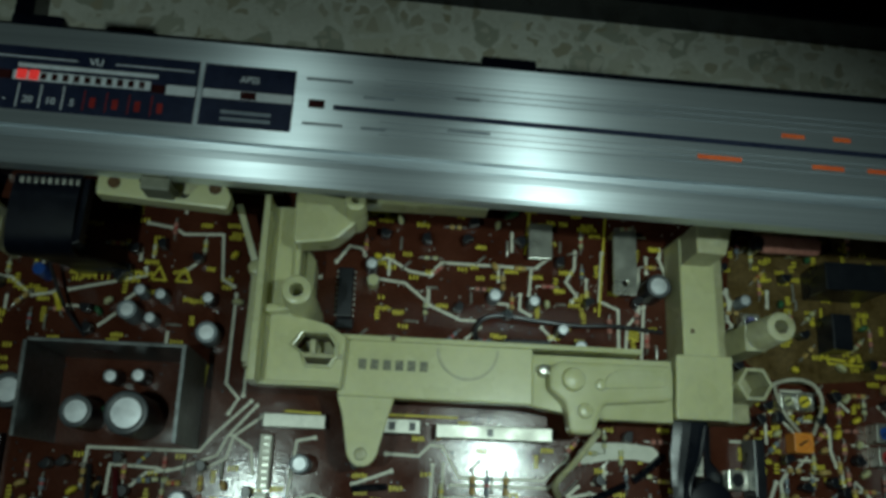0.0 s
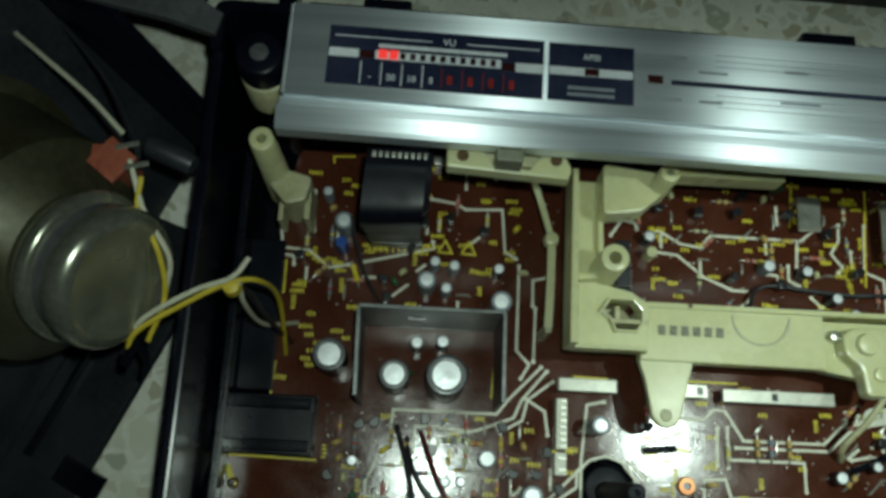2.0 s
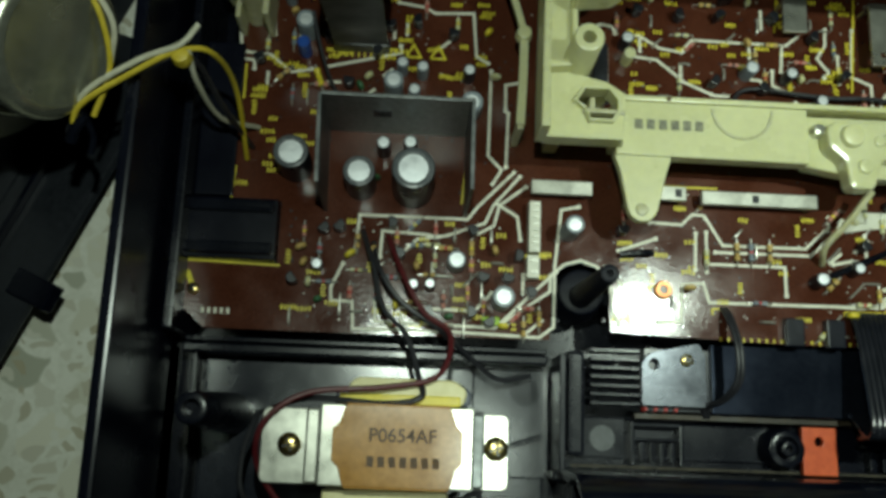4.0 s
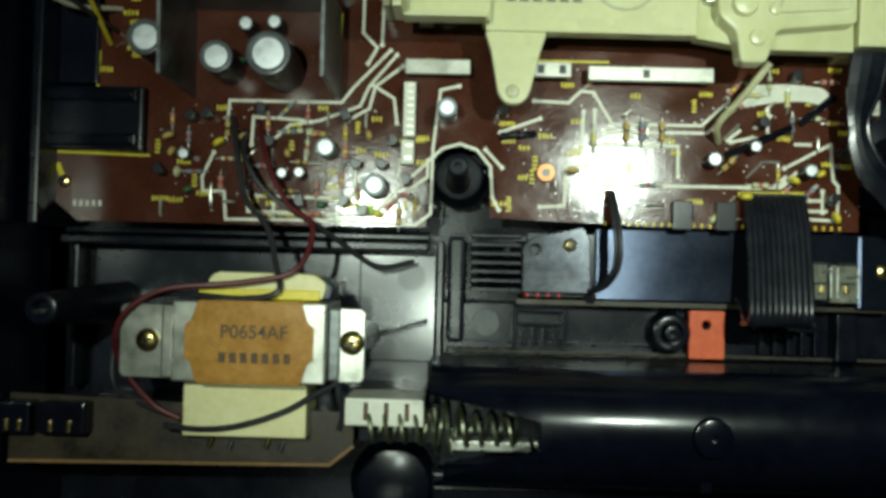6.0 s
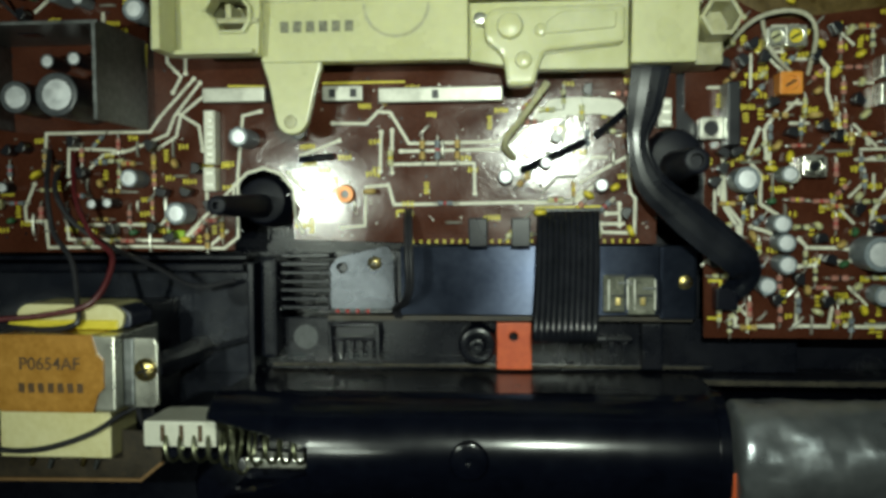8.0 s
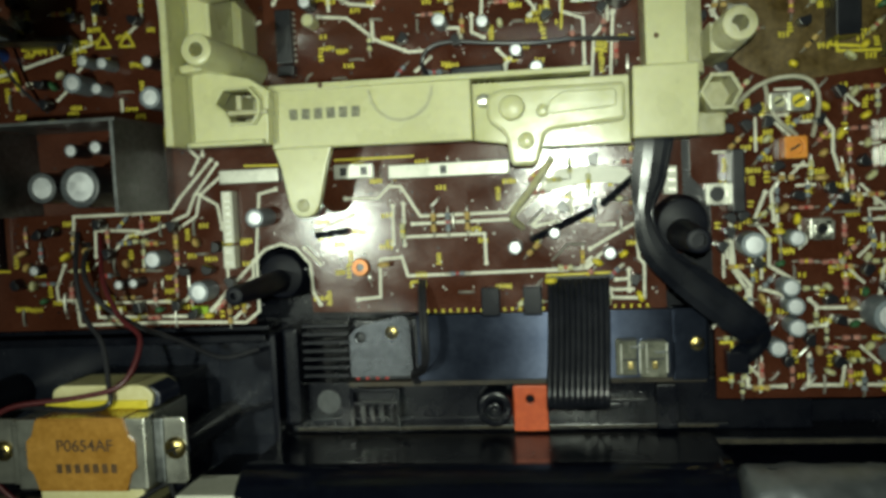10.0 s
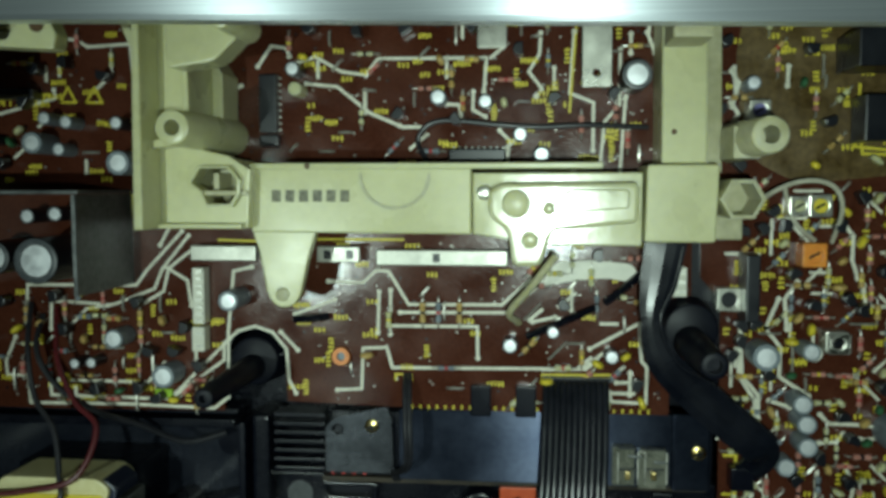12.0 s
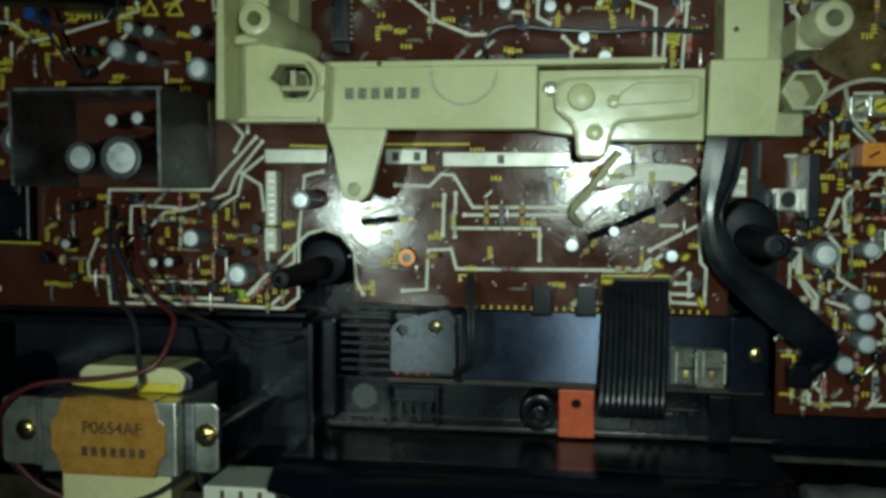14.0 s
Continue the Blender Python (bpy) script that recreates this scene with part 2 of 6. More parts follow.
def mesh_of(bm, material, name, base):
    bm.normal_update()
    me = bpy.data.meshes.new(name)
    bmesh.ops.translate(bm, verts=bm.verts, vec=-base)
    bmesh.ops.scale(bm, verts=bm.verts, vec=(MM, MM, MM))
    bm.to_mesh(me)
    bm.free()
    me.materials.append(material)
    return me


def part(name, bm, material, parent, label="", smooth=False):
    """Links a bmesh, drawn in millimetres of the place, as one mesh under a thing or a part."""
    base = ORIGIN[parent.name]
    me = mesh_of(bm, material, name, base)
    if smooth:
        me.shade_smooth()
        me.set_sharp_from_angle(angle=radians(38))
    ob = new(name, me)
    ob.parent = parent
    ORIGIN[ob.name] = base
    return tagged(ob, label)


def solo(name, bm, material, label, category, at, group="", kind="", smooth=False):
    """A thing of one mesh."""
    me = mesh_of(bm, material, name, Vector(at))
    if smooth:
        me.shade_smooth()
        me.set_sharp_from_angle(angle=radians(38))
    ob = new(name, me)
    ob.location = Vector(at) * MM
    ORIGIN[ob.name] = Vector(at)
    return tagged(ob, label, category, group, kind)


def bm_new():
    return bmesh.new()


def box(bm, x0, x1, y0, y1, z0, z1, bev=0.0, turn=0.0):
    """A box, with rounded edges if bev is given, turned about its middle by degrees."""
    m = Matrix.Translation(((x0 + x1) / 2, (y0 + y1) / 2, (z0 + z1) / 2)) @ Matrix.Rotation(radians(turn), 4, "Z") @ Matrix.Diagonal((x1 - x0, y1 - y0, z1 - z0, 1))
    vs = bmesh.ops.create_cube(bm, size=1, matrix=m)["verts"]
    if bev:
        es = list({e for v in vs for e in v.link_edges})
        bmesh.ops.bevel(bm, geom=es, offset=bev, segments=2, affect="EDGES", profile=0.6)
    return bm


def cyl(bm, x, y, z0, z1, r, r2=None, seg=24, bev=0.0, hole=0.0, depth=6.0):
    """A turned post: round rim, and a blind hole in its top if hole is given."""
    r2 = r if r2 is None else r2
    prof = [(0, z0), (r, z0)]
    if bev:
        prof += [(r2, z1 - bev), (r2 - 0.35 * bev, z1 - 0.3 * bev), (r2 - bev, z1)]
    else:
        prof += [(r2, z1)]
    prof += [(hole, z1), (hole, z1 - depth), (0, z1 - depth)] if hole else [(0, z1)]
    return lathe(bm, prof, Matrix.Translation((x, y, 0)), seg)


def lathe(bm, prof, m, seg=24):
    """A profile of (radius, height) turned about the local z axis of m."""
    rings = []
    for r, z in prof:
        if r < 1e-6:
            rings.append([bm.verts.new(m @ Vector((0, 0, z)))])
        else:
            rings.append([bm.verts.new(m @ Vector((r * math.cos(6.283185 * i / seg), r * math.sin(6.283185 * i / seg), z))) for i in range(seg)])
    for a, b in zip(rings, rings[1:]):
        for i in range(seg):
            j = (i + 1) % seg
            if len(a) == 1 and len(b) > 1:
                bm.faces.new((a[0], b[j], b[i]))
            elif len(b) == 1 and len(a) > 1:
                bm.faces.new((a[i], a[j], b[0]))
            elif len(a) > 1:
                bm.faces.new((a[i], a[j], b[j], b[i]))
    return bm


def prism(bm, pts, z0, z1, holes=(), bev=0.0):
    """An outline, with holes through it, raised from z0 to z1."""
    loops = []
    for loop in (pts, *holes):
        vs = [bm.verts.new((x, y, z0)) for x, y in loop]
        loops.append([bm.edges.new((vs[i], vs[(i + 1) % len(vs)])) for i in range(len(vs))])
    edges = [e for l in loops for e in l]
    faces = [g for g in bmesh.ops.triangle_fill(bm, use_beauty=True, use_dissolve=False, edges=edges, normal=(0, 0, 1))["geom"] if isinstance(g, bmesh.types.BMFace)]
    out = bmesh.ops.extrude_face_region(bm, geom=faces)["geom"]
    top = [g for g in out if isinstance(g, bmesh.types.BMVert)]
    bmesh.ops.translate(bm, verts=top, vec=(0, 0, z1 - z0))
    bmesh.ops.recalc_face_normals(bm, faces=bm.faces)
    if bev:
        zt = max(v.co.z for v in top) - 1e-4
        rim = [e for e in bm.edges if all(v.co.z > zt for v in e.verts) and len(e.link_faces) == 2 and abs(e.link_faces[0].normal.z - e.link_faces[1].normal.z) > 0.5]
        bmesh.ops.bevel(bm, geom=rim, offset=bev, segments=2, affect="EDGES", profile=0.6)
    return bm


def round_poly(pts, r, n=4):
    """The outline with its corners rounded."""
    out, k = [], len(pts)
    for i in range(k):
        p, a, b = Vector(pts[i]), Vector(pts[i - 1]), Vector(pts[(i + 1) % k])
        u, v = (a - p), (b - p)
        d = min(r, u.length * 0.45, v.length * 0.45)
        s, e = p + u.normalized() * d, p + v.normalized() * d
        for j in range(n + 1):
            t = j / n
            q = s * (1 - t) ** 2 + p * 2 * t * (1 - t) + e * t * t
            out.append((q.x, q.y))
    return out


def ring(cx, cy, r, n=20, a0=0.0, a1=360.0):
    m = n if abs(a1 - a0) >= 360 else n + 1
    return [(cx + r * math.cos(radians(a0 + (a1 - a0) * i / n)), cy + r * math.sin(radians(a0 + (a1 - a0) * i / n))) for i in range(m)]


def smooth_path(pts, per=8):
    """A Catmull-Rom line through points."""
    p = [Vector(q) for q in pts]
    p = [2 * p[0] - p[1], *p, 2 * p[-1] - p[-2]]
    out = []
    for i in range(1, len(p) - 2):
        for j in range(per):
            t = j / per
            out.append(0.5 * (2 * p[i] + (p[i + 1] - p[i - 1]) * t + (2 * p[i - 1] - 5 * p[i] + 4 * p[i + 1] - p[i + 2]) * t * t + (3 * p[i] - p[i - 1] - 3 * p[i + 1] + p[i + 2]) * t ** 3))
    out.append(p[-2])
    return out


def tube(bm, pts, r, seg=8, soft=True, per=8):
    """A round wire along points."""
    path = smooth_path(pts, per) if soft else [Vector(q) for q in pts]
    prev, up = None, Vector((0.13, 0.21, 0.97))
    for i, p in enumerate(path):
        d = (path[min(i + 1, len(path) - 1)] - path[max(i - 1, 0)]).normalized()
        s = d.cross(up)
        s = s.normalized() if s.length > 1e-4 else Vector((1, 0, 0))
        w = s.cross(d)
        up = w
        loop = [bm.verts.new(p + r * (math.cos(6.283185 * j / seg) * s + math.sin(6.283185 * j / seg) * w)) for j in range(seg)]
        if prev:
            for j in range(seg):
                bm.faces.new((prev[j], prev[(j + 1) % seg], loop[(j + 1) % seg], loop[j]))
        else:
            bm.faces.new(loop[::-1])
        prev = loop
    bm.faces.new(prev)
    return bm


def band(bm, pts, across, width, thick, per=8, ridges=0, widths=None):
    """A flat strip along points; across is its sideways direction (None: level and square to its run); ridges: the cores of a flat cable."""
    path = smooth_path(pts, per)
    prev = None
    for i, p in enumerate(path):
        d = (path[min(i + 1, len(path) - 1)] - path[max(i - 1, 0)]).normalized()
        s = Vector(across).normalized() if across else d.cross(Vector((0, 0, 1))).normalized()
        w = s.cross(d).normalized()
        n = max(2, ridges * 4 + 1)
        if widths:
            width = float(np.interp(i / per, range(len(widths)), widths))
        upper, lower = [], []
        for j in range(n):
            f = j / (n - 1) - 0.5
            h = thick * (0.5 + (0.5 * abs(math.sin(math.pi * ridges * (f + 0.5))) if ridges else 0))
            upper.append(bm.verts.new(p + s * width * f + w * h))
            lower.append(bm.verts.new(p + s * width * f - w * h))
        loop = upper + lower[::-1]
        if prev:
            for j in range(len(loop)):
                q = (j + 1) % len(loop)
                bm.faces.new((prev[j], prev[q], loop[q], loop[j]))
        else:
            bm.faces.new(loop[::-1])
        prev = loop
    bm.faces.new(prev)
    bmesh.ops.recalc_face_normals(bm, faces=bm.faces)
    return bm


LAYER = [0]


def ink(bm, pts, w, z, h=0.12, closed=False):
    """A printed line of width w along points, a hair proud of the board."""
    LAYER[0] = (LAYER[0] + 1) % 9
    pts = [Vector((x, y)) for x, y in pts]
    if closed:
        pts.append(pts[0])
    for i, (a, b) in enumerate(zip(pts, pts[1:])):
        top = z + h + 0.012 * LAYER[0] + 0.006 * (i % 2)
        d = b - a
        if d.length < 1e-3:
            continue
        d.normalize()
        s = Vector((-d.y, d.x)) * w / 2
        e = d * w * 0.35
        q = [a - e - s, b + e - s, b + e + s, a - e + s]
        lo, hi = [bm.verts.new((v.x, v.y, z)) for v in q], [bm.verts.new((v.x, v.y, top)) for v in q]
        bm.faces.new(hi)
        for j in range(4):
            bm.faces.new((lo[j], lo[(j + 1) % 4], hi[(j + 1) % 4], hi[j]))
    return bm


def screw(x, y, z, r, label, material=None):
    t = thing("screw", label, "screw", (x, y, z), "chassis screws")
    b = lathe(bm_new(), [(r, z), (r, z + 0.5), (r * 0.86, z + 1.2), (r * 0.4, z + 1.7), (0, z + 1.8)], Matrix.Translation((x, y, 0)), 20)
    head = part("head", b, material or BRASS, t, smooth=True)
    for a in (20, 110):
        part("slot", box(bm_new(), x - r * 0.6, x + r * 0.6, y - 0.35, y + 0.35, z + 1.2, z + 1.86, turn=a), DARK_SLEEVE, t)
    return t


# ---- the room and its floor ----
FL = 10.0
BZ = 45.0
box_floor = box(bm_new(), -2000, 2000, -2000, 2000, FL - 60, FL)
solo("floor", box_floor, TERRAZZO, "pale terrazzo floor with grey and tan stone chips", "floor", (0, 0, FL), kind="structure")
for nm, b in (("wall_north", (-2000, 2000, 2000, 2100)), ("wall_south", (-2000, 2000, -2100, -2000)), ("wall_east", (2000, 2100, -2000, 2000)), ("wall_west", (-2100, -2000, -2000, 2000))):
    solo(nm, box(bm_new(), *b, FL, 2600), PLASTER, "plain plastered wall in the dark room", "wall", (b[0], b[2], FL), kind="structure")
solo("ceiling", box(bm_new(), -2100, 2100, -2100, 2100, 2600, 2700), PLASTER, "plain plastered ceiling in the dark room", "ceiling", (0, 0, 2600), kind="structure")

# ---- the radio's shell ----
shell = thing("radio_case", "open black plastic rear half of a radio on the floor", "radio case", (0, 0, FL))
part("case_floor", box(bm_new(), -186, 240, -155, 162, FL, 16), DUSTY, shell, "dusty black inner floor")
part("side_wall", box(bm_new(), -186, -181.5, -155, 160, 16, 104, 1.2), BLACK, shell)
part("side_wall", box(bm_new(), 236, 240, -155, 160, 16, 104, 1.2), BLACK, shell)
part("top_wall", prism(bm_new(), round_poly([(-186, 140), (-186, 161), (240, 154), (240, 150), (-181.5, 157), (-181.5, 140)], 6), 16, 108), BLACK, shell)
part("bottom_wall", box(bm_new(), -181, 236, -155, -151, 16, 96, 1.2), BLACK, shell)
part("inner_rib", box(bm_new(), -178.5, -175, -34, 128, 16, 60, 0.8), DUSTY, shell)
part("inner_ledge", box(bm_new(), -175, -160, 20, 84, 16, 47, 0.8), BLACK, shell)
part("cross_rib", box(bm_new(), -176, -34, -40, -36.5, 16, 38, 0.8), DUSTY, shell)
part("cross_rib", box(bm_new(), -176, -34, -35.5, -33.5, 16, 34, 0.5), DUSTY, shell)
part("upright_rib", box(bm_new(), -173.5, -171.5, -96, -40, 16, 32, 0.5), DUSTY, shell)
part("upright_rib", box(bm_new(), -184, -181.5, -100, -36, 16, 34, 0.5), BLACK, shell)
part("raised_floor", box(bm_new(), -170, -33, -112, -41, 16, 19, 0.8), SLATE, shell, "smooth raised floor")
part("round_mark", cyl(bm_new(), -41, -50, 20, 20.9, 5.6, seg=28), GLOSS, shell)
part("pin_mark", cyl(bm_new(), -52, -49, 20, 20.9, 0.8, seg=10), GLOSS, shell)
for px, py, ztop in ((-158, -62.8, 90),):
    part("screw_post", cyl(bm_new(), px, py, 16, ztop, 8.5, 5.4, bev=0.8, hole=3.0), DUSTY, shell, smooth=True)
part("post_web", box(bm_new(), -176, -160, -63, -61, 16, 34, 0.4), DUSTY, shell)
part("deck_floor_plate", box(bm_new(), -62, -31, -84, -41, 19, 20.5, 0.6), SLATE, shell, "smooth dark floor plate")
part("deck_wall", box(bm_new(), -56, -34, -71.4, -69.8, 20, 30, 0.4, turn=16), DUSTY, shell)
part("deck_side", box(bm_new(), -30.5, -28, -80, -36, 16, 44, 0.6), BLACK, shell)
part("slot_bar", box(bm_new(), -26.5, -20, -74, -34, 16, 40, 1.6), DUSTY, shell)
for i in range(7):
    part("deck_rib", box(bm_new(), -18, 1.5, -34.2 - 3.4 * i, -32.6 - 3.4 * i, 30, 40.5, 0.4), BLACK, shell)
part("deck_ledge", box(bm_new(), -28, 182, -80, -59, 16, 29, 0.6), DUSTY, shell)
part("deck_bead", box(bm_new(), -26, 150, -78.6, -76.6, 29, 32, 0.6), DUSTY, shell)
part("deck_groove_bar", box(bm_new(), -26, 66, -74.5, -73.6, 29, 31, 0.3), BLACK, shell)
part("round_mark", cyl(bm_new(), -11, -67, 29, 29.4, 5.0, seg=26), GREY_PLASTIC, shell)
part("dusty_lip", box(bm_new(), -32, 240, -83.5, -80.2, 16, 40, 0.8), DUSTY, shell, "lip with a line of tan dust")
part("dust_line", box(bm_new(), -30, 236, -82.8, -80.9, 39.9, 40.3), DUST, shell, "line of tan dust")
part("dust_line", box(bm_new(), -24, 146, -78.2, -77.2, 31.9, 32.2), DUST, shell, "line of tan dust")
# moulded clip frames on the ledge
for cx in (9.5,):
    for x0, x1, y0, y1 in ((cx - 10.5, cx - 8.8, -77, -60), (cx + 8.8, cx + 10.5, -77, -61), (cx - 9, cx + 9, -62.2, -60.6), (cx - 9, cx + 9, -67.5, -66.3)):
        part("clip_bar", box(bm_new(), x0, x1, y0, y1, 29, 34.5, 0.5), GLOSS, shell)
    for i in range(4):
        part("comb_tooth", box(bm_new(), cx - 6.5 + i * 4, cx - 4.5 + i * 4, -75.5, -68, 29, 33, 0.4), GLOSS, shell)
part("comb_bar", box(bm_new(), 92, 119, -67.6, -66, 29, 35, 0.5), DUSTY, shell)
for i in range(5):
    part("comb_tooth", box(bm_new(), 94 + i * 5.2, 96.4 + i * 5.2, -76.5, -67.8, 29, 34, 0.4), DUSTY, shell)
part("ledge_block", box(bm_new(), 122, 130, -78, -60, 29, 37, 0.8), DUSTY, shell)
part("screw_post", cyl(bm_new(), 59, -68.6, 29, 39, 8.2, 7.2, bev=0.9, hole=4.6, depth=3), DUSTY, shell, smooth=True)
part("post_core", cyl(bm_new(), 59, -68.6, 35, 41, 3.6, 3.0, bev=0.5, hole=1.4, depth=3), DUSTY, shell, smooth=True)
part("lower_floor_step", box(bm_new(), -30, 236, -150, -124, 16, 58, 1.0), DUSTY, shell)
part("floor_bump", cyl(bm_new(), -46, -133, 16, 22, 18, 15, seg=36, bev=1.5), BLACK, shell, smooth=True)

# battery tube: an arched cover along the shell's lower side, cut open at one end
def arch(x0, x1, yc, zc, r, a0, a1, thick, n=28):
    b = bm_new()
    rows = []
    for x in (x0, x1):
        outer = [b.verts.new((x, yc + r * math.cos(radians(a0 + (a1 - a0) * i / n)), zc + r * math.sin(radians(a0 + (a1 - a0) * i / n)))) for i in range(n + 1)]
        inner = [b.verts.new((x, yc + (r - thick) * math.cos(radians(a0 + (a1 - a0) * i / n)), zc + (r - thick) * math.sin(radians(a0 + (a1 - a0) * i / n)))) for i in range(n + 1)]
        rows.append(outer + inner[::-1])
    k = len(rows[0])
    for i in range(k):
        b.faces.new((rows[0][i], rows[0][(i + 1) % k], rows[1][(i + 1) % k], rows[1][i]))
    for row in rows:
        for i in range(n):
            b.faces.new((row[i], row[i + 1], row[k - 2 - i], row[k - 1 - i]))
    bmesh.ops.recalc_face_normals(b, faces=b.faces)
    return b


tube_thing = thing("battery_compartment", "glossy black moulded battery tube with a screw boss", "battery compartment", (60, -99, 16))
part("tube_cover", arch(5, 143, -99, 74, 20, -30, 210, 2.2), GLOSS, tube_thing, smooth=True)
part("tube_end_rim", arch(139.5, 143, -99, 74, 21, -10, 190, 2.5), GLOSS, tube_thing, smooth=True)
part("shoulder", box(bm_new(), -30, 143, -83, -79.4, 20, 76, 1.0), BLACK, tube_thing)
part("shoulder", box(bm_new(), -30, 143, -121, -117.5, 16, 66, 1.0), BLACK, tube_thing)
def cut_lip(x0, x1, a_from, a_tip, a_root, n=14, m=10):
    """One flank of the tube carried on past its end, cut off aslant."""
    b = bm_new()
    grid = []
    for r in (20.0, 17.8):
        rows = []
        for i in range(m + 1):
            f = i / m
            a1 = a_tip + (a_root - a_tip) * f
            rows.append([b.verts.new((x0 + (x1 - x0) * f, -99 + r * math.cos(radians(a_from + (a1 - a_from) * j / n)), 74 + r * math.sin(radians(a_from + (a1 - a_from) * j / n)))) for j in range(n + 1)])
        grid.append(rows)
    for rows in grid:
        for i in range(m):
            for j in range(n):
                b.faces.new((rows[i][j], rows[i][j + 1], rows[i + 1][j + 1], rows[i + 1][j]))
    for i in range(m):
        for j in (0, n):
            b.faces.new((grid[0][i][j], grid[0][i + 1][j], grid[1][i + 1][j], grid[1][i][j]))
    for i in (0, m):
        for j in range(n):
            b.faces.new((grid[0][i][j], grid[0][i][j + 1], grid[1][i][j + 1], grid[1][i][j]))
    bmesh.ops.recalc_face_normals(b, faces=b.faces)
    return b


part("mouth_upper", cut_lip(-31, 5.2, -30, 50, 77), GLOSS, tube_thing, smooth=True)
part("mouth_lower", cut_lip(-26, 5.2, 210, 138, 104), GLOSS, tube_thing, smooth=True)
part("mouth_edge", box(bm_new(), 4.0, 6.2, -104, -94.4, 64, 92, 0.5), GLOSS, tube_thing)
part("contact_plate", box(bm_new(), -24, 4, -109, -105.5, 60, 70, 0.5), STEEL, tube_thing, "bright metal contact strip")
part("screw_boss", cyl(bm_new(), 59, -98, 84, 95.5, 7.2, 6.4, bev=1.0, hole=1.2, depth=2.5, seg=30), GLOSS, tube_thing, smooth=True)
part("boss_rib", box(bm_new(), 57, 61, -117, -102, 74, 88, 0.8), GLOSS, tube_thing)
part("cradle", box(bm_new(), -28, 143, -117, -84, 16, 58, 0.8), BLACK, tube_thing)

bat = thing("foil_wrapped_battery", "crumpled silver foil wrapped cell beside the battery tube", "battery", (190, -100, 60))
b = bm_new()
lathe(b, [(0, 0), (17, 0), (19, 1.5)] + [(19.4, 3 + i * 2.2) for i in range(36)] + [(15, 84), (0, 85)], Matrix.Translation((146.5, -101, 71)) @ Matrix.Rotation(radians(90), 4, "Y"), 56)
for v in b.verts:
    v.co += Vector((0, 0, 1)) * (1.6 * noise.noise(v.co * 0.09) + 0.8 * noise.noise(v.co * 0.3))
    v.co += Vector((0, 1, 0)) * 0.7 * noise.noise(v.co * 0.2 + Vector((9, 0, 0)))
part("foil", b, FOIL, bat, smooth=True)
part("orange_tab", box(bm_new(), 144, 148, -113.5, -103.5, 82.5, 84, 0.3), CLIP_ORANGE, bat, "orange tab")
part("support", box(bm_new(), 147, 232, -114, -88, 16, 58, 0.8), BLACK, bat)

# carrying handle on the floor beyond the shell
handle = thing("carrying_handle", "black plastic carrying handle folded out on the floor", "handle", (60, 250, FL))
part("grip", prism(bm_new(), round_poly([(-40, 243), (330, 231), (332, 292), (-40, 302)], 8), FL, 34, bev=3.0), BLACK, handle)
part("arm", prism(bm_new(), [(-178, 160), (-169, 160), (-171, 300), (-180, 300)], FL, 26, bev=1.2), BLACK, handle)
part("cross_bar", prism(bm_new(), [(-180, 300), (-30, 290), (-30, 302), (-180, 312)], FL, 26, bev=1.2), BLACK, handle)

# ---- front panel ----
PL = Matrix.Translation((-153, 96.8, 0)) @ Matrix.Rotation(radians(-1.25), 4, "Z")


def on_panel(bm):
    bmesh.ops.transform(bm, matrix=PL, verts=bm.verts)
    return bm


panel = thing("radio_fascia", "brushed silver radio front panel with navy meter windows", "radio panel", (-153, 96.8, 100))
part("face_plate", on_panel(box(bm_new(), 1.5, 345, 12.6, 47, 132, 138, 0.6)), SILVER, panel, smooth=True)
b = bm_new()
prof = [(12.6, 128), (12.6, 135.2), (10.4, 135.2), (8.6, 137.0), (8.2, 138.4), (6.0, 138.8), (1.2, 137.6), (0, 136.4), (0, 130.5), (3, 130.5), (3, 128)]
ra, rb = [b.verts.new((0, y, z)) for y, z in prof], [b.verts.new((346, y, z)) for y, z in prof]
for i in range(len(prof)):
    j = (i + 1) % len(prof)
    b.faces.new((ra[i], rb[i], rb[j], ra[j]))
b.faces.new(ra[::-1])
b.faces.new(rb)
part("lower_moulding", on_panel(b), SILVER, panel)
part("back_frame", on_panel(box(bm_new(), 4, 344, 16, 46, 104, 131.8, 0.6)), BLACK, panel)
part("back_lip", on_panel(box(bm_new(), 6, 150, 46.8, 49.6, 112, 134.4, 0.5)), BLACK, panel)
part("back_lip", on_panel(box(bm_new(), 262, 345, 46.8, 50.4, 112, 134.6, 0.5)), BLACK, panel)
for x0, x1 in ((25, 42), (180, 199)):
    part("clip_tab", on_panel(box(bm_new(), x0, x1, 46.8, 52.6, 116, 135.6, 1.2)), BLACK, panel)
part("end_cap", on_panel(box(bm_new(), 0.6, 1.6, 13, 46.4, 120, 137.6, 0.2)), SILVER, panel)
vu = part("meter_window", on_panel(box(bm_new(), 15.0, 88.6, 17.2, 39.2, 137.5, 138.25, 0.1)), NAVY, panel, "navy level meter window")
ap = part("indicator_window", on_panel(box(bm_new(), 90.2, 119.6, 17.4, 39.0, 137.5, 138.25, 0.1)), NAVY, panel, "navy indicator window")
part("scale_strip", on_panel(box(bm_new(), 15.4, 25.5, 27.5, 30.6, 138.2, 138.4)), PALE_INK, vu)
part("scale_strip", on_panel(box(bm_new(), 31.0, 74.0, 27.4, 30.6, 138.2, 138.4)), PALE_INK, vu)
part("scale_strip", on_panel(box(bm_new(), 79.0, 88.3, 26.6, 30.0, 138.2, 138.4)), PALE_INK, vu)
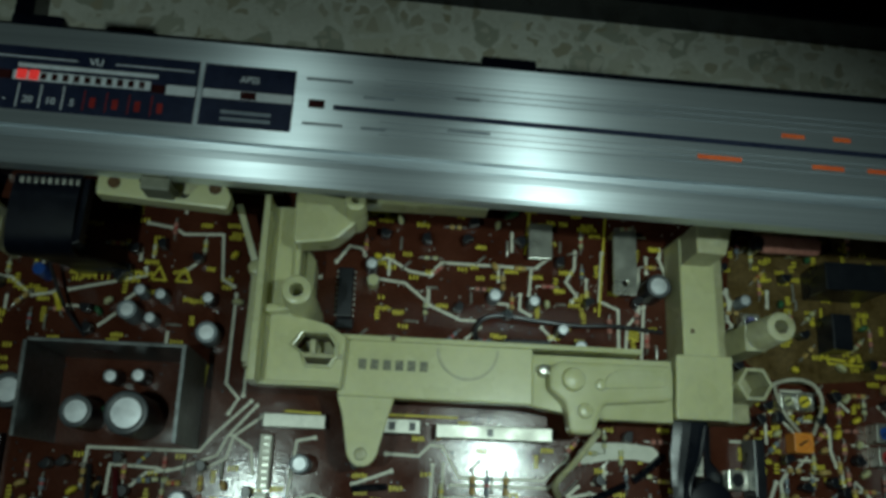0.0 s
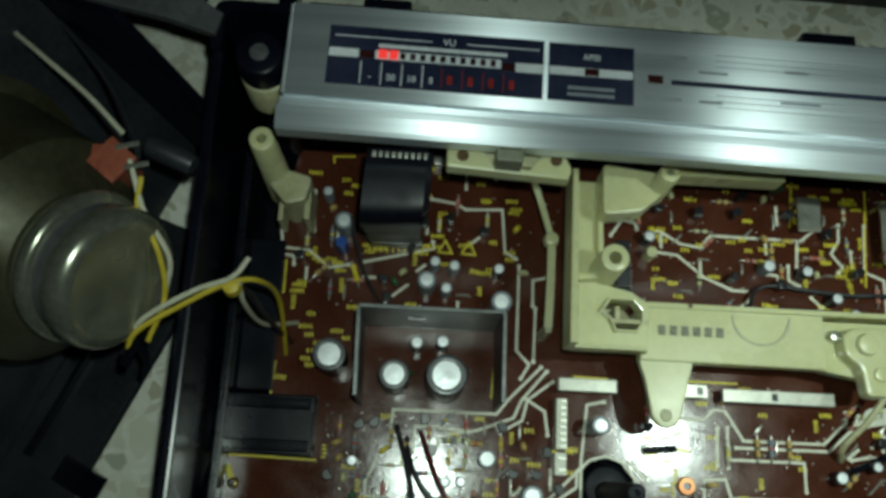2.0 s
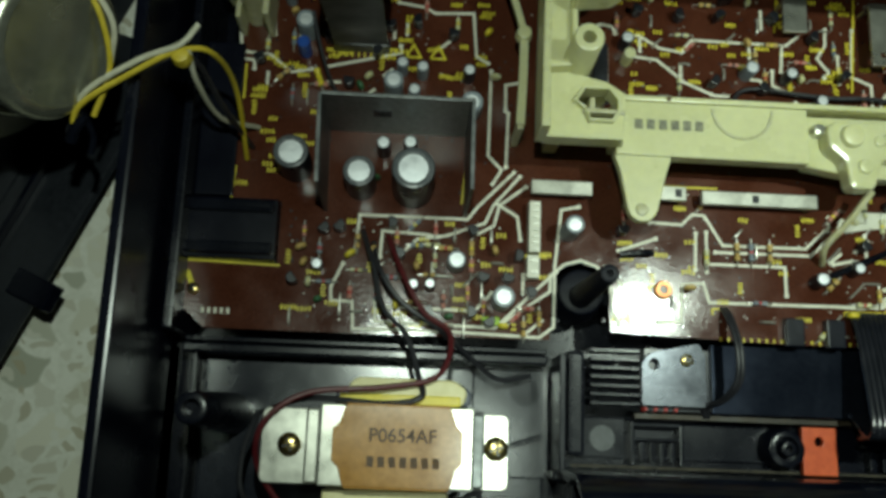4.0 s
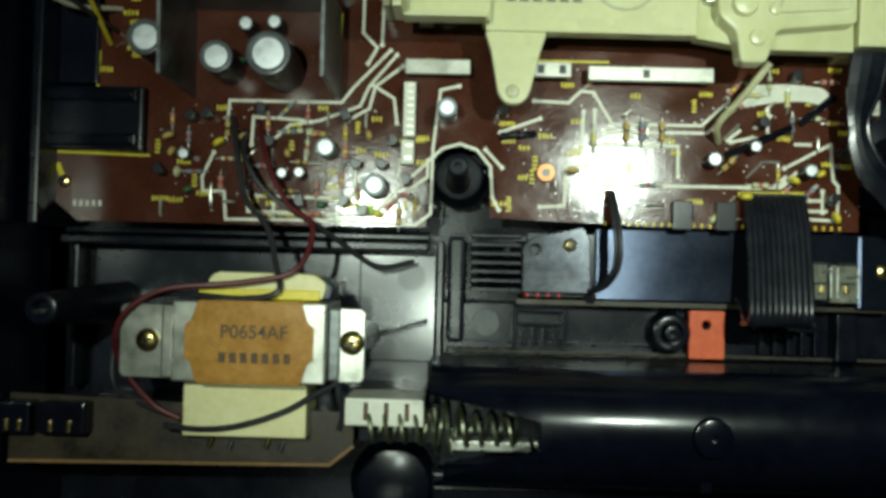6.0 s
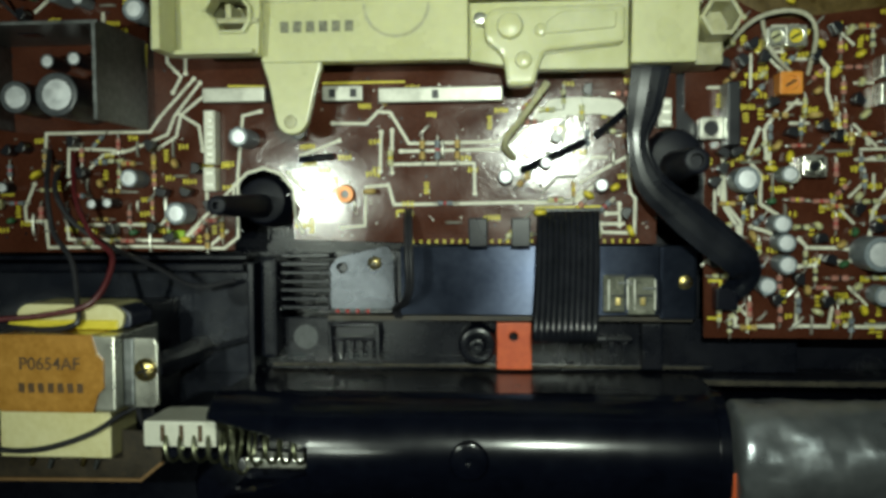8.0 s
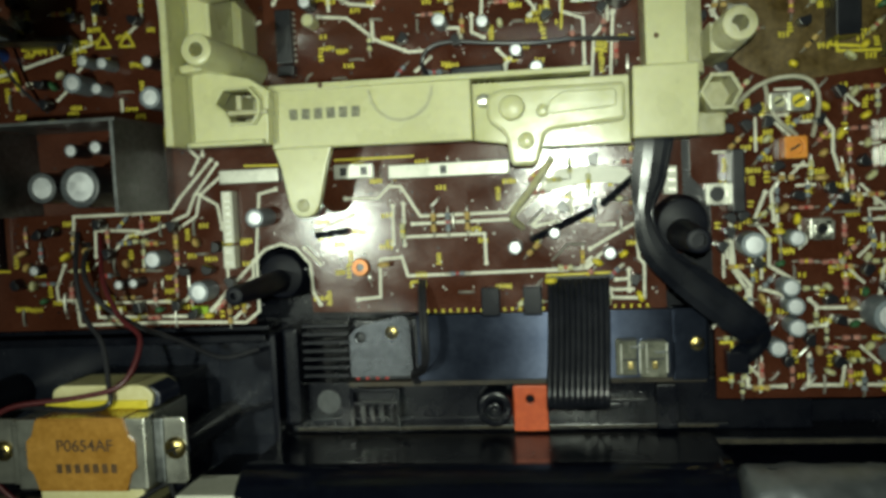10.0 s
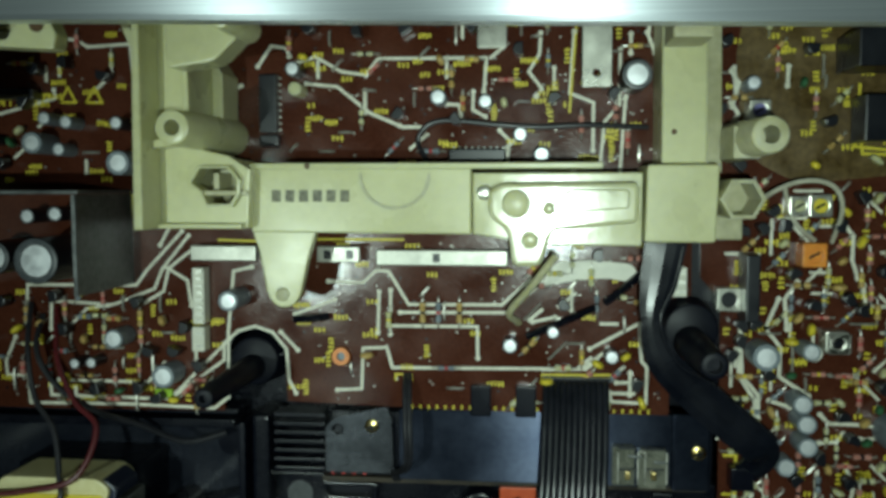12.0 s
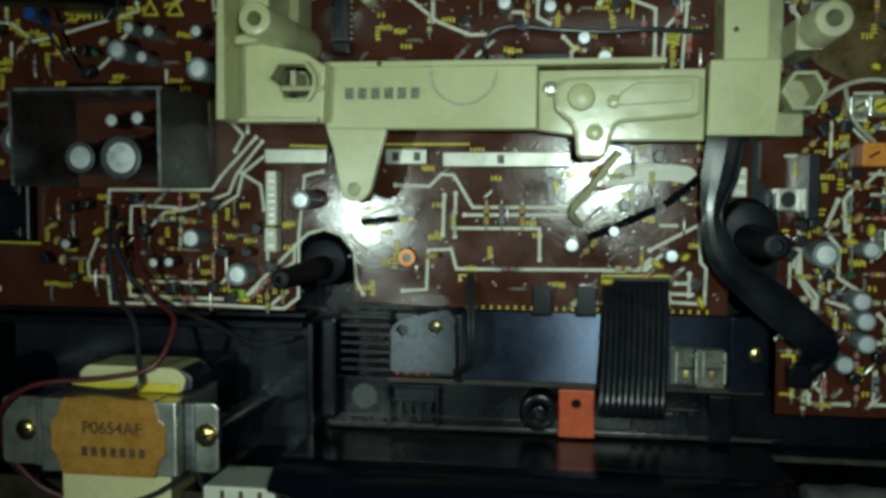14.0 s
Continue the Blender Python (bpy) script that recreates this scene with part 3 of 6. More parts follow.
part("scale_line", on_panel(box(bm_new(), 32, 76, 31.8, 33.2, 138.2, 138.4)), PALE_INK, vu)
part("head_line", on_panel(box(bm_new(), 17, 50, 35.2, 35.6, 138.2, 138.4)), PALE_INK, vu)
part("head_line", on_panel(box(bm_new(), 62, 87, 35.2, 35.6, 138.2, 138.4)), PALE_INK, vu)
for i in range(2):
    part("lamp_segment", on_panel(box(bm_new(), 32.2 + i * 3.7, 35.2 + i * 3.7, 27.7, 31.0, 138.2, 138.6, 0.1)), LED_ON, vu, "glowing red lamp segment")
for i in range(10):
    part("dark_segment", on_panel(box(bm_new(), 39.6 + i * 3.42, 41.4 + i * 3.42, 27.9, 30.2, 138.2, 138.6, 0.1)), LED_OFF, vu)
part("dark_end", on_panel(box(bm_new(), 26.0, 30.6, 27.4, 30.4, 138.2, 138.5, 0.1)), LED_OFF, vu)
part("dark_end", on_panel(box(bm_new(), 74.3, 78.7, 26.8, 29.6, 138.2, 138.5, 0.1)), LED_OFF, vu)
for i in range(4):
    part("tick", on_panel(box(bm_new(), 26.4 + i * 7.0, 26.8 + i * 7.0, 18.0, 26.2, 138.2, 138.4)), PALE_INK, vu)
for i in range(4):
    part("scale_mark", on_panel(box(bm_new(), 56.0 + i * 7, 57.8 + i * 7, 19.8, 23.2, 138.2, 138.4)), RED_INK, vu)
    part("scale_mark", on_panel(box(bm_new(), 54.0 + i * 7, 54.3 + i * 7, 18.5, 25.5, 138.2, 138.4)), RED_INK, vu)
part("lamp_strip", on_panel(box(bm_new(), 90.6, 119.2, 27.0, 30.0, 138.2, 138.4)), PALE_INK, ap)
part("dark_lens", on_panel(box(bm_new(), 102.6, 107.6, 27.2, 29.8, 138.3, 138.6, 0.1)), LED_OFF, ap)
part("dark_lens", on_panel(box(bm_new(), 124.4, 129.6, 26.6, 29.4, 137.9, 138.5, 0.1)), LED_OFF, panel, "dark red lens")
part("tuning_slot", on_panel(box(bm_new(), 132.5, 345, 26.5, 28.3, 137.4, 138.1)), NAVY, panel, "dark tuning slot")
for dy in (9.0, 11.2, 6.8, -4.0, -6.2, -8.4):
    part("scale_line", on_panel(box(bm_new(), 148, 345, 27.6 + dy, 27.9 + dy, 137.6, 138.06)), GREY_INK, panel)
for x0, x1, y0 in ((253, 268, 20.8), (282, 290, 31.0), (300, 306, 31.2), (292, 303, 20.6), (311, 320, 20.8), (323, 332, 31.0), (327, 334, 20.8)):
    part("scale_mark", on_panel(box(bm_new(), x0, x1, y0, y0 + 1.5, 137.6, 138.1)), ORANGE_INK, panel, "orange red print")
for x0, x1, y0 in ((123, 136, 20.6), (142, 152, 31.5), (142, 150, 20.5), (123, 138, 36.4), (170, 184, 22.4), (172, 180, 34)):
    part("small_print", on_panel(box(bm_new(), x0, x1, y0, y0 + 1.0, 137.6, 138.06)), GREY_INK, panel)
part("small_print", on_panel(box(bm_new(), 97, 113, 19.4, 20.6, 138.2, 138.4)), GREY_INK, ap)
part("small_print", on_panel(box(bm_new(), 97, 113, 21.8, 23.0, 138.2, 138.4)), GREY_INK, ap)


def lettering(body, size, x, y, z, parent, material, name="lettering", turn=0.0, m=None):
    """Flat raised letters in Blender's own font."""
    cu = bpy.data.curves.new(name, "FONT")
    cu.body, cu.size, cu.extrude, cu.align_x, cu.offset = body, size, 0.06, "CENTER", 0.014 * size
    tmp = bpy.data.objects.new(name, cu)
    me = bpy.data.meshes.new_from_object(tmp)
    bpy.data.objects.remove(tmp)
    bb = bm_new()
    bb.from_mesh(me)
    bpy.data.meshes.remove(me)
    bmesh.ops.transform(bb, matrix=Matrix.Translation((x, y, z)) @ Matrix.Rotation(radians(turn), 4, "Z"), verts=bb.verts)
    if m:
        bmesh.ops.transform(bb, matrix=m, verts=bb.verts)
    return part(name, bb, material, parent)


lettering("VU", 3.4, 56, 34.4, 138.35, vu, PALE_INK, m=PL)
lettering("APSS", 3.0, 105, 33.2, 138.35, ap, PALE_INK, m=PL)
for tx, s in ((29.8, "-"), (36.9, "20"), (43.9, "10"), (50.6, "5")):
    lettering(s, 3.2, tx, 19.8, 138.35, vu, PALE_INK, m=PL)

knob = thing("shaft_with_knob", "cream control shaft with a black capped end", "control knob", (-163, 130, 16))
part("shaft_stand", cyl(bm_new(), -162.4, 128.4, 16, 97, 6.4, 6.0, bev=0.6, seg=24), BLACK, knob, smooth=True)
part("shaft_body", cyl(bm_new(), -162.6, 128.8, 96, 115.5, 9.0, 9.3, bev=0.8, seg=30), CREAM_DIRTY, knob, smooth=True)
part("cap", cyl(bm_new(), -163, 129.5, 114, 127, 9.2, 8.6, bev=1.4, seg=30), BLACK, knob, "black cap", smooth=True)
part("cap_centre", cyl(bm_new(), -163, 129.5, 126, 127.6, 4.0, 3.4, bev=0.5), GREY_PLASTIC, knob, smooth=True)

# ---- circuit boards ----
main_board = thing("main_circuit_board", "brown phenolic circuit board crowded with components", "circuit board", (0, 40, 43))
outline = [(-35, -31), (-100, -31.6), (-167, -31.6), (-178, -22), (-181, -6), (-141, -6), (-141, 19), (-160, 19), (-163, 96), (-158, 126), (133, 126), (133, -8), (126, -12), (126, -29), (60, -29), (-11, -27)] + ring(-23, -12, 12, 14, -20, 200)[0:]
part("board", prism(bm_new(), outline, BZ - 1.6, BZ), BOARD, main_board)
part("foil_side", box(bm_new(), -150, 120, 20, 120, BZ - 2.4, BZ - 1.7), EDGE, main_board)
tuner = thing("tuner_circuit_board", "brown tuner circuit board with coloured coils, stained with flux", "circuit board", (180, 40, 43))
part("board", prism(bm_new(), [(136, 126), (136, 20), (143, 12), (143.5, -64), (228, -64), (228, 126)], BZ - 1.6, BZ), BOARD, tuner)
part("flux_stain", prism(bm_new(), round_poly([(150, 62), (168, 52), (226, 58), (226, 124), (152, 124), (146, 96)], 8), BZ, BZ + 0.05), FLUX, tuner, "olive flux stain")
solo("board_support", box(bm_new(), -155, -40, 0, 110, 16, 42), BLACK, "black plastic ledge under the main board", "support", (-100, 50, 16))
solo("board_support", box(bm_new(), -5, 220, -20, 110, 16, 42), BLACK, "black plastic ledge under the boards", "support", (100, 50, 16))

WB, YB, WT, YT = bm_new(), bm_new(), bm_new(), bm_new()
WHITE_LINES = (
    [(-20.4, 94.5), (-15.4, 101.7), (-9.8, 100.8), (-8.8, 98.0)],
    [(-5.6, 95.6), (0.6, 97.7), (9.9, 92.3), (18.7, 91.0), (23.4, 96.7), (61.6, 96.4), (60.7, 84.5)],
    [(-37.3, 82.5), (-26.6, 87.7)],
    [(-2.7, 88.2), (8.5, 87.0), (20.2, 77.6), (30.9, 73.1)],
    [(57.0, 84.7), (56.8, 78.4), (61.3, 76.0)],
    [(46.5, 80.6), (51.9, 80.2), (53.2, 75.0)],
)
WHITE_MORE = (
    [(91.9, 104.9), (90.5, 83.8), (98.7, 80.5), (98.7, 63.9)],
    [(107.7, 98.6), (107.6, 79.6), (102.5, 73.8), (101.2, 58.5)],
    [(109.7, 82.3), (108.0, 55.9)],
    [(111.2, 103.8), (111.2, 97.2)],
    [(116.7, 104.2), (119.4, 97.0)],
    [(85.1, 92.6), (85.1, 80.8)],
    [(80.4, 104.6), (80.0, 97.4), (76.3, 91.4), (81.0, 85.4), (79.0, 82.9)],
    [(66.3, 71.1), (69.7, 67.6), (68.9, 60.3)],
)
WHITE_LOW = (
    [(4.5, 17.4), (17.4, 17.0), (22.0, 21.5), (26.7, 21.1), (33.8, 9.3), (67.2, 9.5), (77.2, 18.7), (77.2, 22.7)],
    [(30.7, 6.4), (69.2, 6.7), (80.2, 16.7), (82.6, 21.7)],
    [(27.1, -1.6), (27.1, 1.5), (58.5, 1.6), (58.7, -9.8)],
    [(23.1, 13.8), (22.6, -1.1)],
    [(27.3, 14.4), (27.2, 7.2)],
    [(7.5, -22.4), (16.5, -21.8), (17.1, -6.9), (25.8, -6.4), (27.8, -13.8), (96.9, -13.1), (100.8, -10.2)],
    [(-53.7, -25.7), (-34.9, -12.2), (-34.8, -5.9), (-29.3, -1.2), (-22.9, 0.6), (-16.5, -1.5), (-11.3, -7.7), (-10.4, -19.2), (-7.9, -23.9)],
)
WHITE_LEFT = (
    [(-115.6, -4.7), (-119.8, -14.1), (-119.4, -19.3), (-111.3, -19.3), (-110.5, -29.8), (-72.8, -29.4), (-39.0, -30.3), (-33.4, -26.0), (-33.1, -1.9), (-30.7, 20.8), (-23.7, 22.4)],
    [(-111.2, 0.2), (-110.2, 15.1), (-67.9, 15.2), (-63.5, 21.0), (-49.9, 35.3)],
    [(-102.6, -18.8), (-102.1, -26.6), (-56.0, -27.3), (-32.6, -4.2)],
    [(-99.1, -20.8), (-64.1, -21.0), (-57.6, -13.8)],
    [(-101.5, -1.5), (-101.0, 9.1), (-83.8, 8.3), (-79.1, 7.6)],
    [(-93.6, 0.2), (-87.1, 6.4), (-79.1, 7.6), (-75.7, 8.3), (-60.9, 14.0), (-57.7, 21.4), (-47.5, 33.7)],
    [(-65.3, 8.5), (-57.4, 13.1), (-55.3, 21.6), (-45.0, 29.5)],
    [(-56.5, 22.2), (-48.2, 17.2), (-46.8, 7.8)],
)
WHITE_UPPER = (
    [(-161.1, 81.2), (-150.1, 80.5), (-141.1, 73.4), (-132.8, 75.0)],
    [(-126.8, 76.5), (-96.9, 84.1), (-97.5, 87.1)],
    [(-99.0, 106.5), (-87.8, 104.9), (-84.0, 102.5), (-67.9, 103.3), (-66.3, 84.2), (-61.4, 81.4)],
    [(-162.5, 78.2), (-156.4, 77.7), (-156.1, 74.0)],
    [(-60.1, 78.2), (-60.4, 41.8), (-54.9, 36.2), (-58.3, 30.2)],
    [(-47.9, 73.8), (-54.0, 72.3), (-53.9, 61.2)],
    [(-52.7, 60.1), (-53.2, 37.4)],
    [(-163.6, 96.3), (-161.6, 81.2)],
    [(-149.8, 107.3), (-148.9, 89.3)],
)
WHITE_RIGHT = (
    [(98.3, -5.8), (115.4, 3.5), (116.4, -10.0), (118.3, -12.0), (118.0, -25.0), (106.1, -24.6), (105.3, -21.2)],
    [(112.5, -14.1), (112.5, -22.1)],
    [(107.7, -17.7), (113.9, -17.6)],
    [(78.2, 3.6), (86.1, 5.3)],
    [(-7.9, 5.3), (6.9, 10.8)],
    [(-13.3, -1.4), (-7.0, -8.0)],
)
TUNER_LINES = (
    [(149.9, 2.6), (149.7, -14.2), (155.2, -22.8), (156.1, -29.1)],
    [(158.4, 2.4), (163.5, -4.1), (163.4, -14.5), (173.4, -21.0)],
    [(160.2, -22.9), (167.3, -25.1)],
    [(177.4, -27.4), (180.4, -30.6), (192.3, -30.8), (198.3, -32.0), (202.2, -25.8), (203.2, -17.5), (211.7, -4.4)],
    [(177.3, -37.5), (183.3, -37.0), (185.3, -33.8), (192.3, -36.0), (202.2, -34.7)],
    [(154.8, -56.7), (154.8, -59.9), (168.1, -59.6)],
    [(176.2, -59.4), (188.2, -59.5), (189.3, -52.8), (186.3, -45.4)],
)
TUNER_MORE = (
    [(168.7, 18.7), (164.6, 12.6), (165.5, 2.2)],
    [(162.6, 12.7), (158.4, 2.4)],
    [(190.5, 17.9), (191.5, 10.6), (200.4, 10.3), (201.3, 7.2)],
    [(182.8, 39.7), (186.7, 34.4), (186.6, 26.2), (188.6, 20.0)],
    [(194.2, -59.1), (198.2, -59.6), (208.1, -59.6), (211.0, -56.1)],
    [(150.1, 0.3), (150.8, -14.4), (156.5, -21.2), (156.6, -29.1)],
    [(145.0, 90.6), (147.6, 86.7), (146.4, 81.9)],
    [(145.1, 80.0), (147.7, 76.1), (145.9, 73.3)],
    [(163.9, 92.0), (163.6, 85.4)],
    [(145.9, 91.7), (146.7, 83.5), (145.5, 78.6)],
)
for lines in (WHITE_LINES, WHITE_MORE, WHITE_LOW, WHITE_LEFT, WHITE_UPPER, WHITE_RIGHT):
    for line in lines:
        ink(WB, line, 1.15, BZ)
        for x, y in (line[0], line[-1]):
            prism(WB, ring(x, y, 0.95, 8), BZ, BZ + 0.25)
for lines in (TUNER_LINES, TUNER_MORE):
    for line in lines:
        ink(WT, line, 1.3, BZ)
        for x, y in (line[0], line[-1]):
            prism(WT, ring(x, y, 1.0, 8), BZ, BZ + 0.25)
# yellow outlines
YELLOW_LINES = (
    [(-184.3, -5.6), (-140.1, -6.5)],
    [(-159.4, 75.8), (-159.3, 61.6), (-162.9, 61.4)],
    [(-160.6, 18.8), (-160.0, 32.4), (-161.8, 32.3)],
    [(-124.2, 84.9), (-98.9, 85.5)],
    [(81.7, -17.0), (81.7, -15.4), (105.3, -15.0), (105.3, -16.6)],
    [(29.0, -18.3), (29.0, -16.2), (34.8, -16.1), (34.8, -18.2)],
    [(-36.2, 32.2), (-22.3, 31.8)],
    [(0.9, 32.6), (32.0, 32.6)],
    [(60.7, 123.7), (58.7, 102.5)],
    [(93.6, 121.2), (90.5, 77.3)],
    [(-68.6, 48.6), (-70.3, 21.7)],
    [(-142.6, 120.8), (-142.9, 123.9), (-133.6, 124.4)],
)
for line in YELLOW_LINES:
    ink(YB, line, 0.8, BZ)
for line in ([(188.4, 65.9), (188.8, 62.4), (210.2, 61.7)], [(145.3, -42.8), (149.4, -42.8), (149.3, -56.7), (145.1, -56.7)], [(185.9, 91.6), (197.4, 90.8)], [(187.3, 85.6), (186.3, 64.8), (196.9, 63.7)]):
    ink(YT, line, 1.0, BZ)
for i in range(10):
    x, y = -124.5 + 2.5 * i, 81.5
    ink(YB, [(x, y), (x, y + 2)], 0.7, BZ)
for i in range(30):
    ink(YB, [(32 + i * 3.0, -28.4), (32 + i * 3.0, -27.5)], 0.8, BZ)
rng = random.Random(7)
KEEP_OUT = []


def free(x, y, r):
    return all((x - a) ** 2 + (y - b) ** 2 > (r + c) ** 2 for a, b, c in KEEP_OUT)


def print_mark(bm, x, y, w, h, turn):
    """A component number too small to read: a row of short bars."""
    c, s = math.cos(radians(turn)), math.sin(radians(turn))
    n = max(2, int(w / 1.2))
    for i in range(n):
        u = (i + 0.5) / n * w - w / 2
        a, b = rng.uniform(0.25, 0.5) * h, rng.uniform(0.3, 0.5) * h
        ink(bm, [(x + c * u + s * a, y + s * u - c * a), (x + c * u - s * b, y + s * u + c * b)], 0.75, BZ)
        if rng.random() < 0.6:
            d = rng.uniform(-0.4, 0.4) * h
            ink(bm, [(x + c * (u - 0.35) - s * d, y + s * (u - 0.35) + c * d), (x + c * (u + 0.4) - s * d, y + s * (u + 0.4) + c * d)], 0.5, BZ)

# ---- components ----
def capacitor(x, y, h, r, sleeve, label, top=None, lean=(0, 0), z=BZ):
    """An upright electrolytic: sleeved can with a rolled rim and a scored bare top."""
    KEEP_OUT.append((x, y, r))
    t = thing("capacitor", label, "capacitor", (x, y, z), "electrolytic capacitors")
    m = Matrix.Translation((x, y, z)) @ Matrix.Rotation(radians(lean[0]), 4, "X") @ Matrix.Rotation(radians(lean[1]), 4, "Y")
    seg = 28 if r > 3.5 else 16
    inner = 0.68 if r > 3.5 else 0.76
    part("sleeve", lathe(bm_new(), [(0, 0), (r, 0), (r, h - 0.16 * r), (r * 0.985, h - 0.08 * r)], m, seg), sleeve, t, smooth=True)
    part("rolled_rim", lathe(bm_new(), [(r * 0.985, h - 0.08 * r), (r * 0.95, h - 0.02 * r), (r * 0.88, h), (r * (inner + 0.05), h - 0.02 * r), (r * inner, h - 0.10 * r)], m, seg), RIM_GREY if sleeve is DARK_SLEEVE else sleeve, t, "grey sleeve edge shrunk over the rim", smooth=True)
    b = lathe(bm_new(), [(r * (inner + 0.02), h - 0.14 * r), (r * inner, h - 0.09 * r), (0, h - 0.07 * r)], m, seg)
    part("can_top", b, top or ALU_TOP, t)
    return t


D = "grey-black sleeved electrolytic capacitor with a bright top"
G = "small grey-blue electrolytic capacitor standing on the board"
for spot, h, r, s, label in (
    ([(-136.2, 33.5)], 20, 6.6, DARK_SLEEVE, D),
    ([(-90.0, 26.4)], 29, 8.0, DARK_SLEEVE, "largest black electrolytic capacitor with a bright scored top"),
    ([(-110.3, 26.8)], 21, 6.0, DARK_SLEEVE, D),
    ([(-102.0, 41.1)], 13, 2.7, DARK_SLEEVE, D),
    ([(-91.6, 41.9)], 13, 2.7, DARK_SLEEVE, D),
    ([(-68.2, 60.0)], 12, 4.3, BLUE_SLEEVE, G),
    ([(-99.4, 67.2)], 13, 3.8, BLUE_SLEEVE, G),
    ([(-69.5, 74.2)], 10, 2.4, DARK_SLEEVE, G),
    ([(-88.1, 74.6)], 10, 2.3, BLUE_SLEEVE, G),
    ([(-91.1, 64.9)], 10, 2.3, BLUE_SLEEVE, G),
    ([(-96.2, 76.0)], 10, 2.3, BLUE_SLEEVE, G),
    ([(-135.2, 90.8)], 13, 3.8, BLUE_SLEEVE, G),
    ([(-143.1, 104.3)], 10, 2.2, BLUE_SLEEVE, G),
    ([(-53.9, -16.6)], 11, 4.2, BLUE_SLEEVE, G),
    ([(-27.9, 11.6)], 15, 3.6, BLUE_SLEEVE, G),
    ([(-72.1, -3.2)], 11, 3.5, BLUE_SLEEVE, G),
    ([(-88.1, -12.8)], 9, 2.0, DARK_SLEEVE, G),
    ([(-81.8, -12.4)], 9, 2.0, DARK_SLEEVE, G),
):
    capacitor(*spot[0], h, r, s, label)
for spot, h, r, s, label in (
    ([(-125.2, -6.2)], 7, 2.2, DARK_SLEEVE, G),
    ([(111.9, 88.2)], 15, 5.0, DARK_SLEEVE, D),
    ([(61.6, 80.5)], 9, 2.5, DARK_SLEEVE, G),
    ([(45.4, 82.1)], 9, 2.7, BLUE_SLEEVE, G),
    ([(73.6, 69.3)], 9, 2.5, DARK_SLEEVE, G),
    ([(80.9, 62.4)], 9, 2.8, DARK_SLEEVE, G),
    ([(70.4, -3.9)], 8, 2.7, DARK_SLEEVE, G),
    ([(105.4, -7.3)], 8, 2.5, DARK_SLEEVE, G),
    ([(-5.6, 92.4)], 9, 2.6, DARK_SLEEVE, G),
    ([(85.2, 1.0)], 8, 2.2, DARK_SLEEVE, G),
    ([(156.0, -5.8)], 12, 4.6, BLUE_SLEEVE, G),
    ([(171.2, -4.1)], 10, 3.0, BLUE_SLEEVE, G),
    ([(168.5, -21.7)], 11, 3.3, BLUE_SLEEVE, G),
    ([(170.0, -28.5)], 11, 3.3, BLUE_SLEEVE, G),
    ([(170.5, -36.3)], 11, 3.3, BLUE_SLEEVE, G),
    ([(201.1, -32.4)], 15, 6.2, BLUE_SLEEVE, D),
    ([(172.3, -4.5)], 9, 2.8, WHITE_PLASTIC, "small white topped capacitor on the tuner board"),
    ([(164.2, -44.0)], 9, 3.2, BLUE_SLEEVE, G),
    ([(204.6, -47.6)], 9, 3.6, BLUE_SLEEVE, G),
    ([(150.5, 85.6)], 9, 2.4, BLUE_SLEEVE, G),
):
    capacitor(*spot[0], h, r, s, label)
capacitor(*[(-135.7, 82.0)][0], 11, 2.5, BLUE, "bright blue capacitor standing on the board", BLUE)
capacitor(*[(-4.7, 85.5)][0], 9, 2.4, CREAM, "cream topped round trimmer on the board", CREAM)


def resistor(x, y, turn, material, label, length=6.5, z=BZ, r=1.15):
    """An axial resistor with its waisted body, bands and bent leads."""
    t = thing("resistor", label, "resistor", (x, y, z), "resistors")
    m = Matrix.Translation((x, y, z + r + 0.4)) @ Matrix.Rotation(radians(turn), 4, "Z") @ Matrix.Rotation(radians(90), 4, "Y")
    h = length / 2
    part("body", lathe(bm_new(), [(0, -h), (r, -h + 0.4), (r, -h + 1.6), (r * 0.8, -h + 2), (r * 0.8, h - 2), (r, h - 1.6), (r, h - 0.4), (0, h)], m, 10), material, t, smooth=True)
    c, s = math.cos(radians(turn)), math.sin(radians(turn))
    for k in (-1, 1):
        b = tube(bm_new(), [(x + c * k * h, y + s * k * h, z + r + 0.4), (x + c * k * (h + 1.6), y + s * k * (h + 1.6), z + r + 0.2), (x + c * k * (h + 2.0), y + s * k * (h + 2.0), z)], 0.32, 5, per=3)
        part("lead", b, SOLDER, t)
    b = lathe(bm_new(), [(r * 0.84, -0.5), (r * 0.84, 0.5)], m, 10)
    part("band", b, rng.choice((RED, DARK_SLEEVE, YELLOW)), t)
    return t


def transistor(x, y, turn, z=BZ):
    """A small black half-round transistor on three legs."""
    t = thing("transistor", "small black half-round transistor on the board", "transistor", (x, y, z), "transistors")
    pts = [(2.2, -0.8), (2.2, 0.4)] + ring(0, 0.4, 2.2, 8, 0, 180)[1:] + [(-2.2, -0.8)]
    c, s = math.cos(radians(turn)), math.sin(radians(turn))
    part("body", prism(bm_new(), [(x + c * a - s * b, y + s * a + c * b) for a, b in pts], z + 2, z + 7, bev=0.3), DARK_SLEEVE, t)
    for k in (-1.2, 0, 1.2):
        part("leg", box(bm_new(), x + c * k - 0.25, x + c * k + 0.25, y + s * k - 0.25, y + s * k + 0.25, z, z + 2.1), SOLDER, t)
    return t


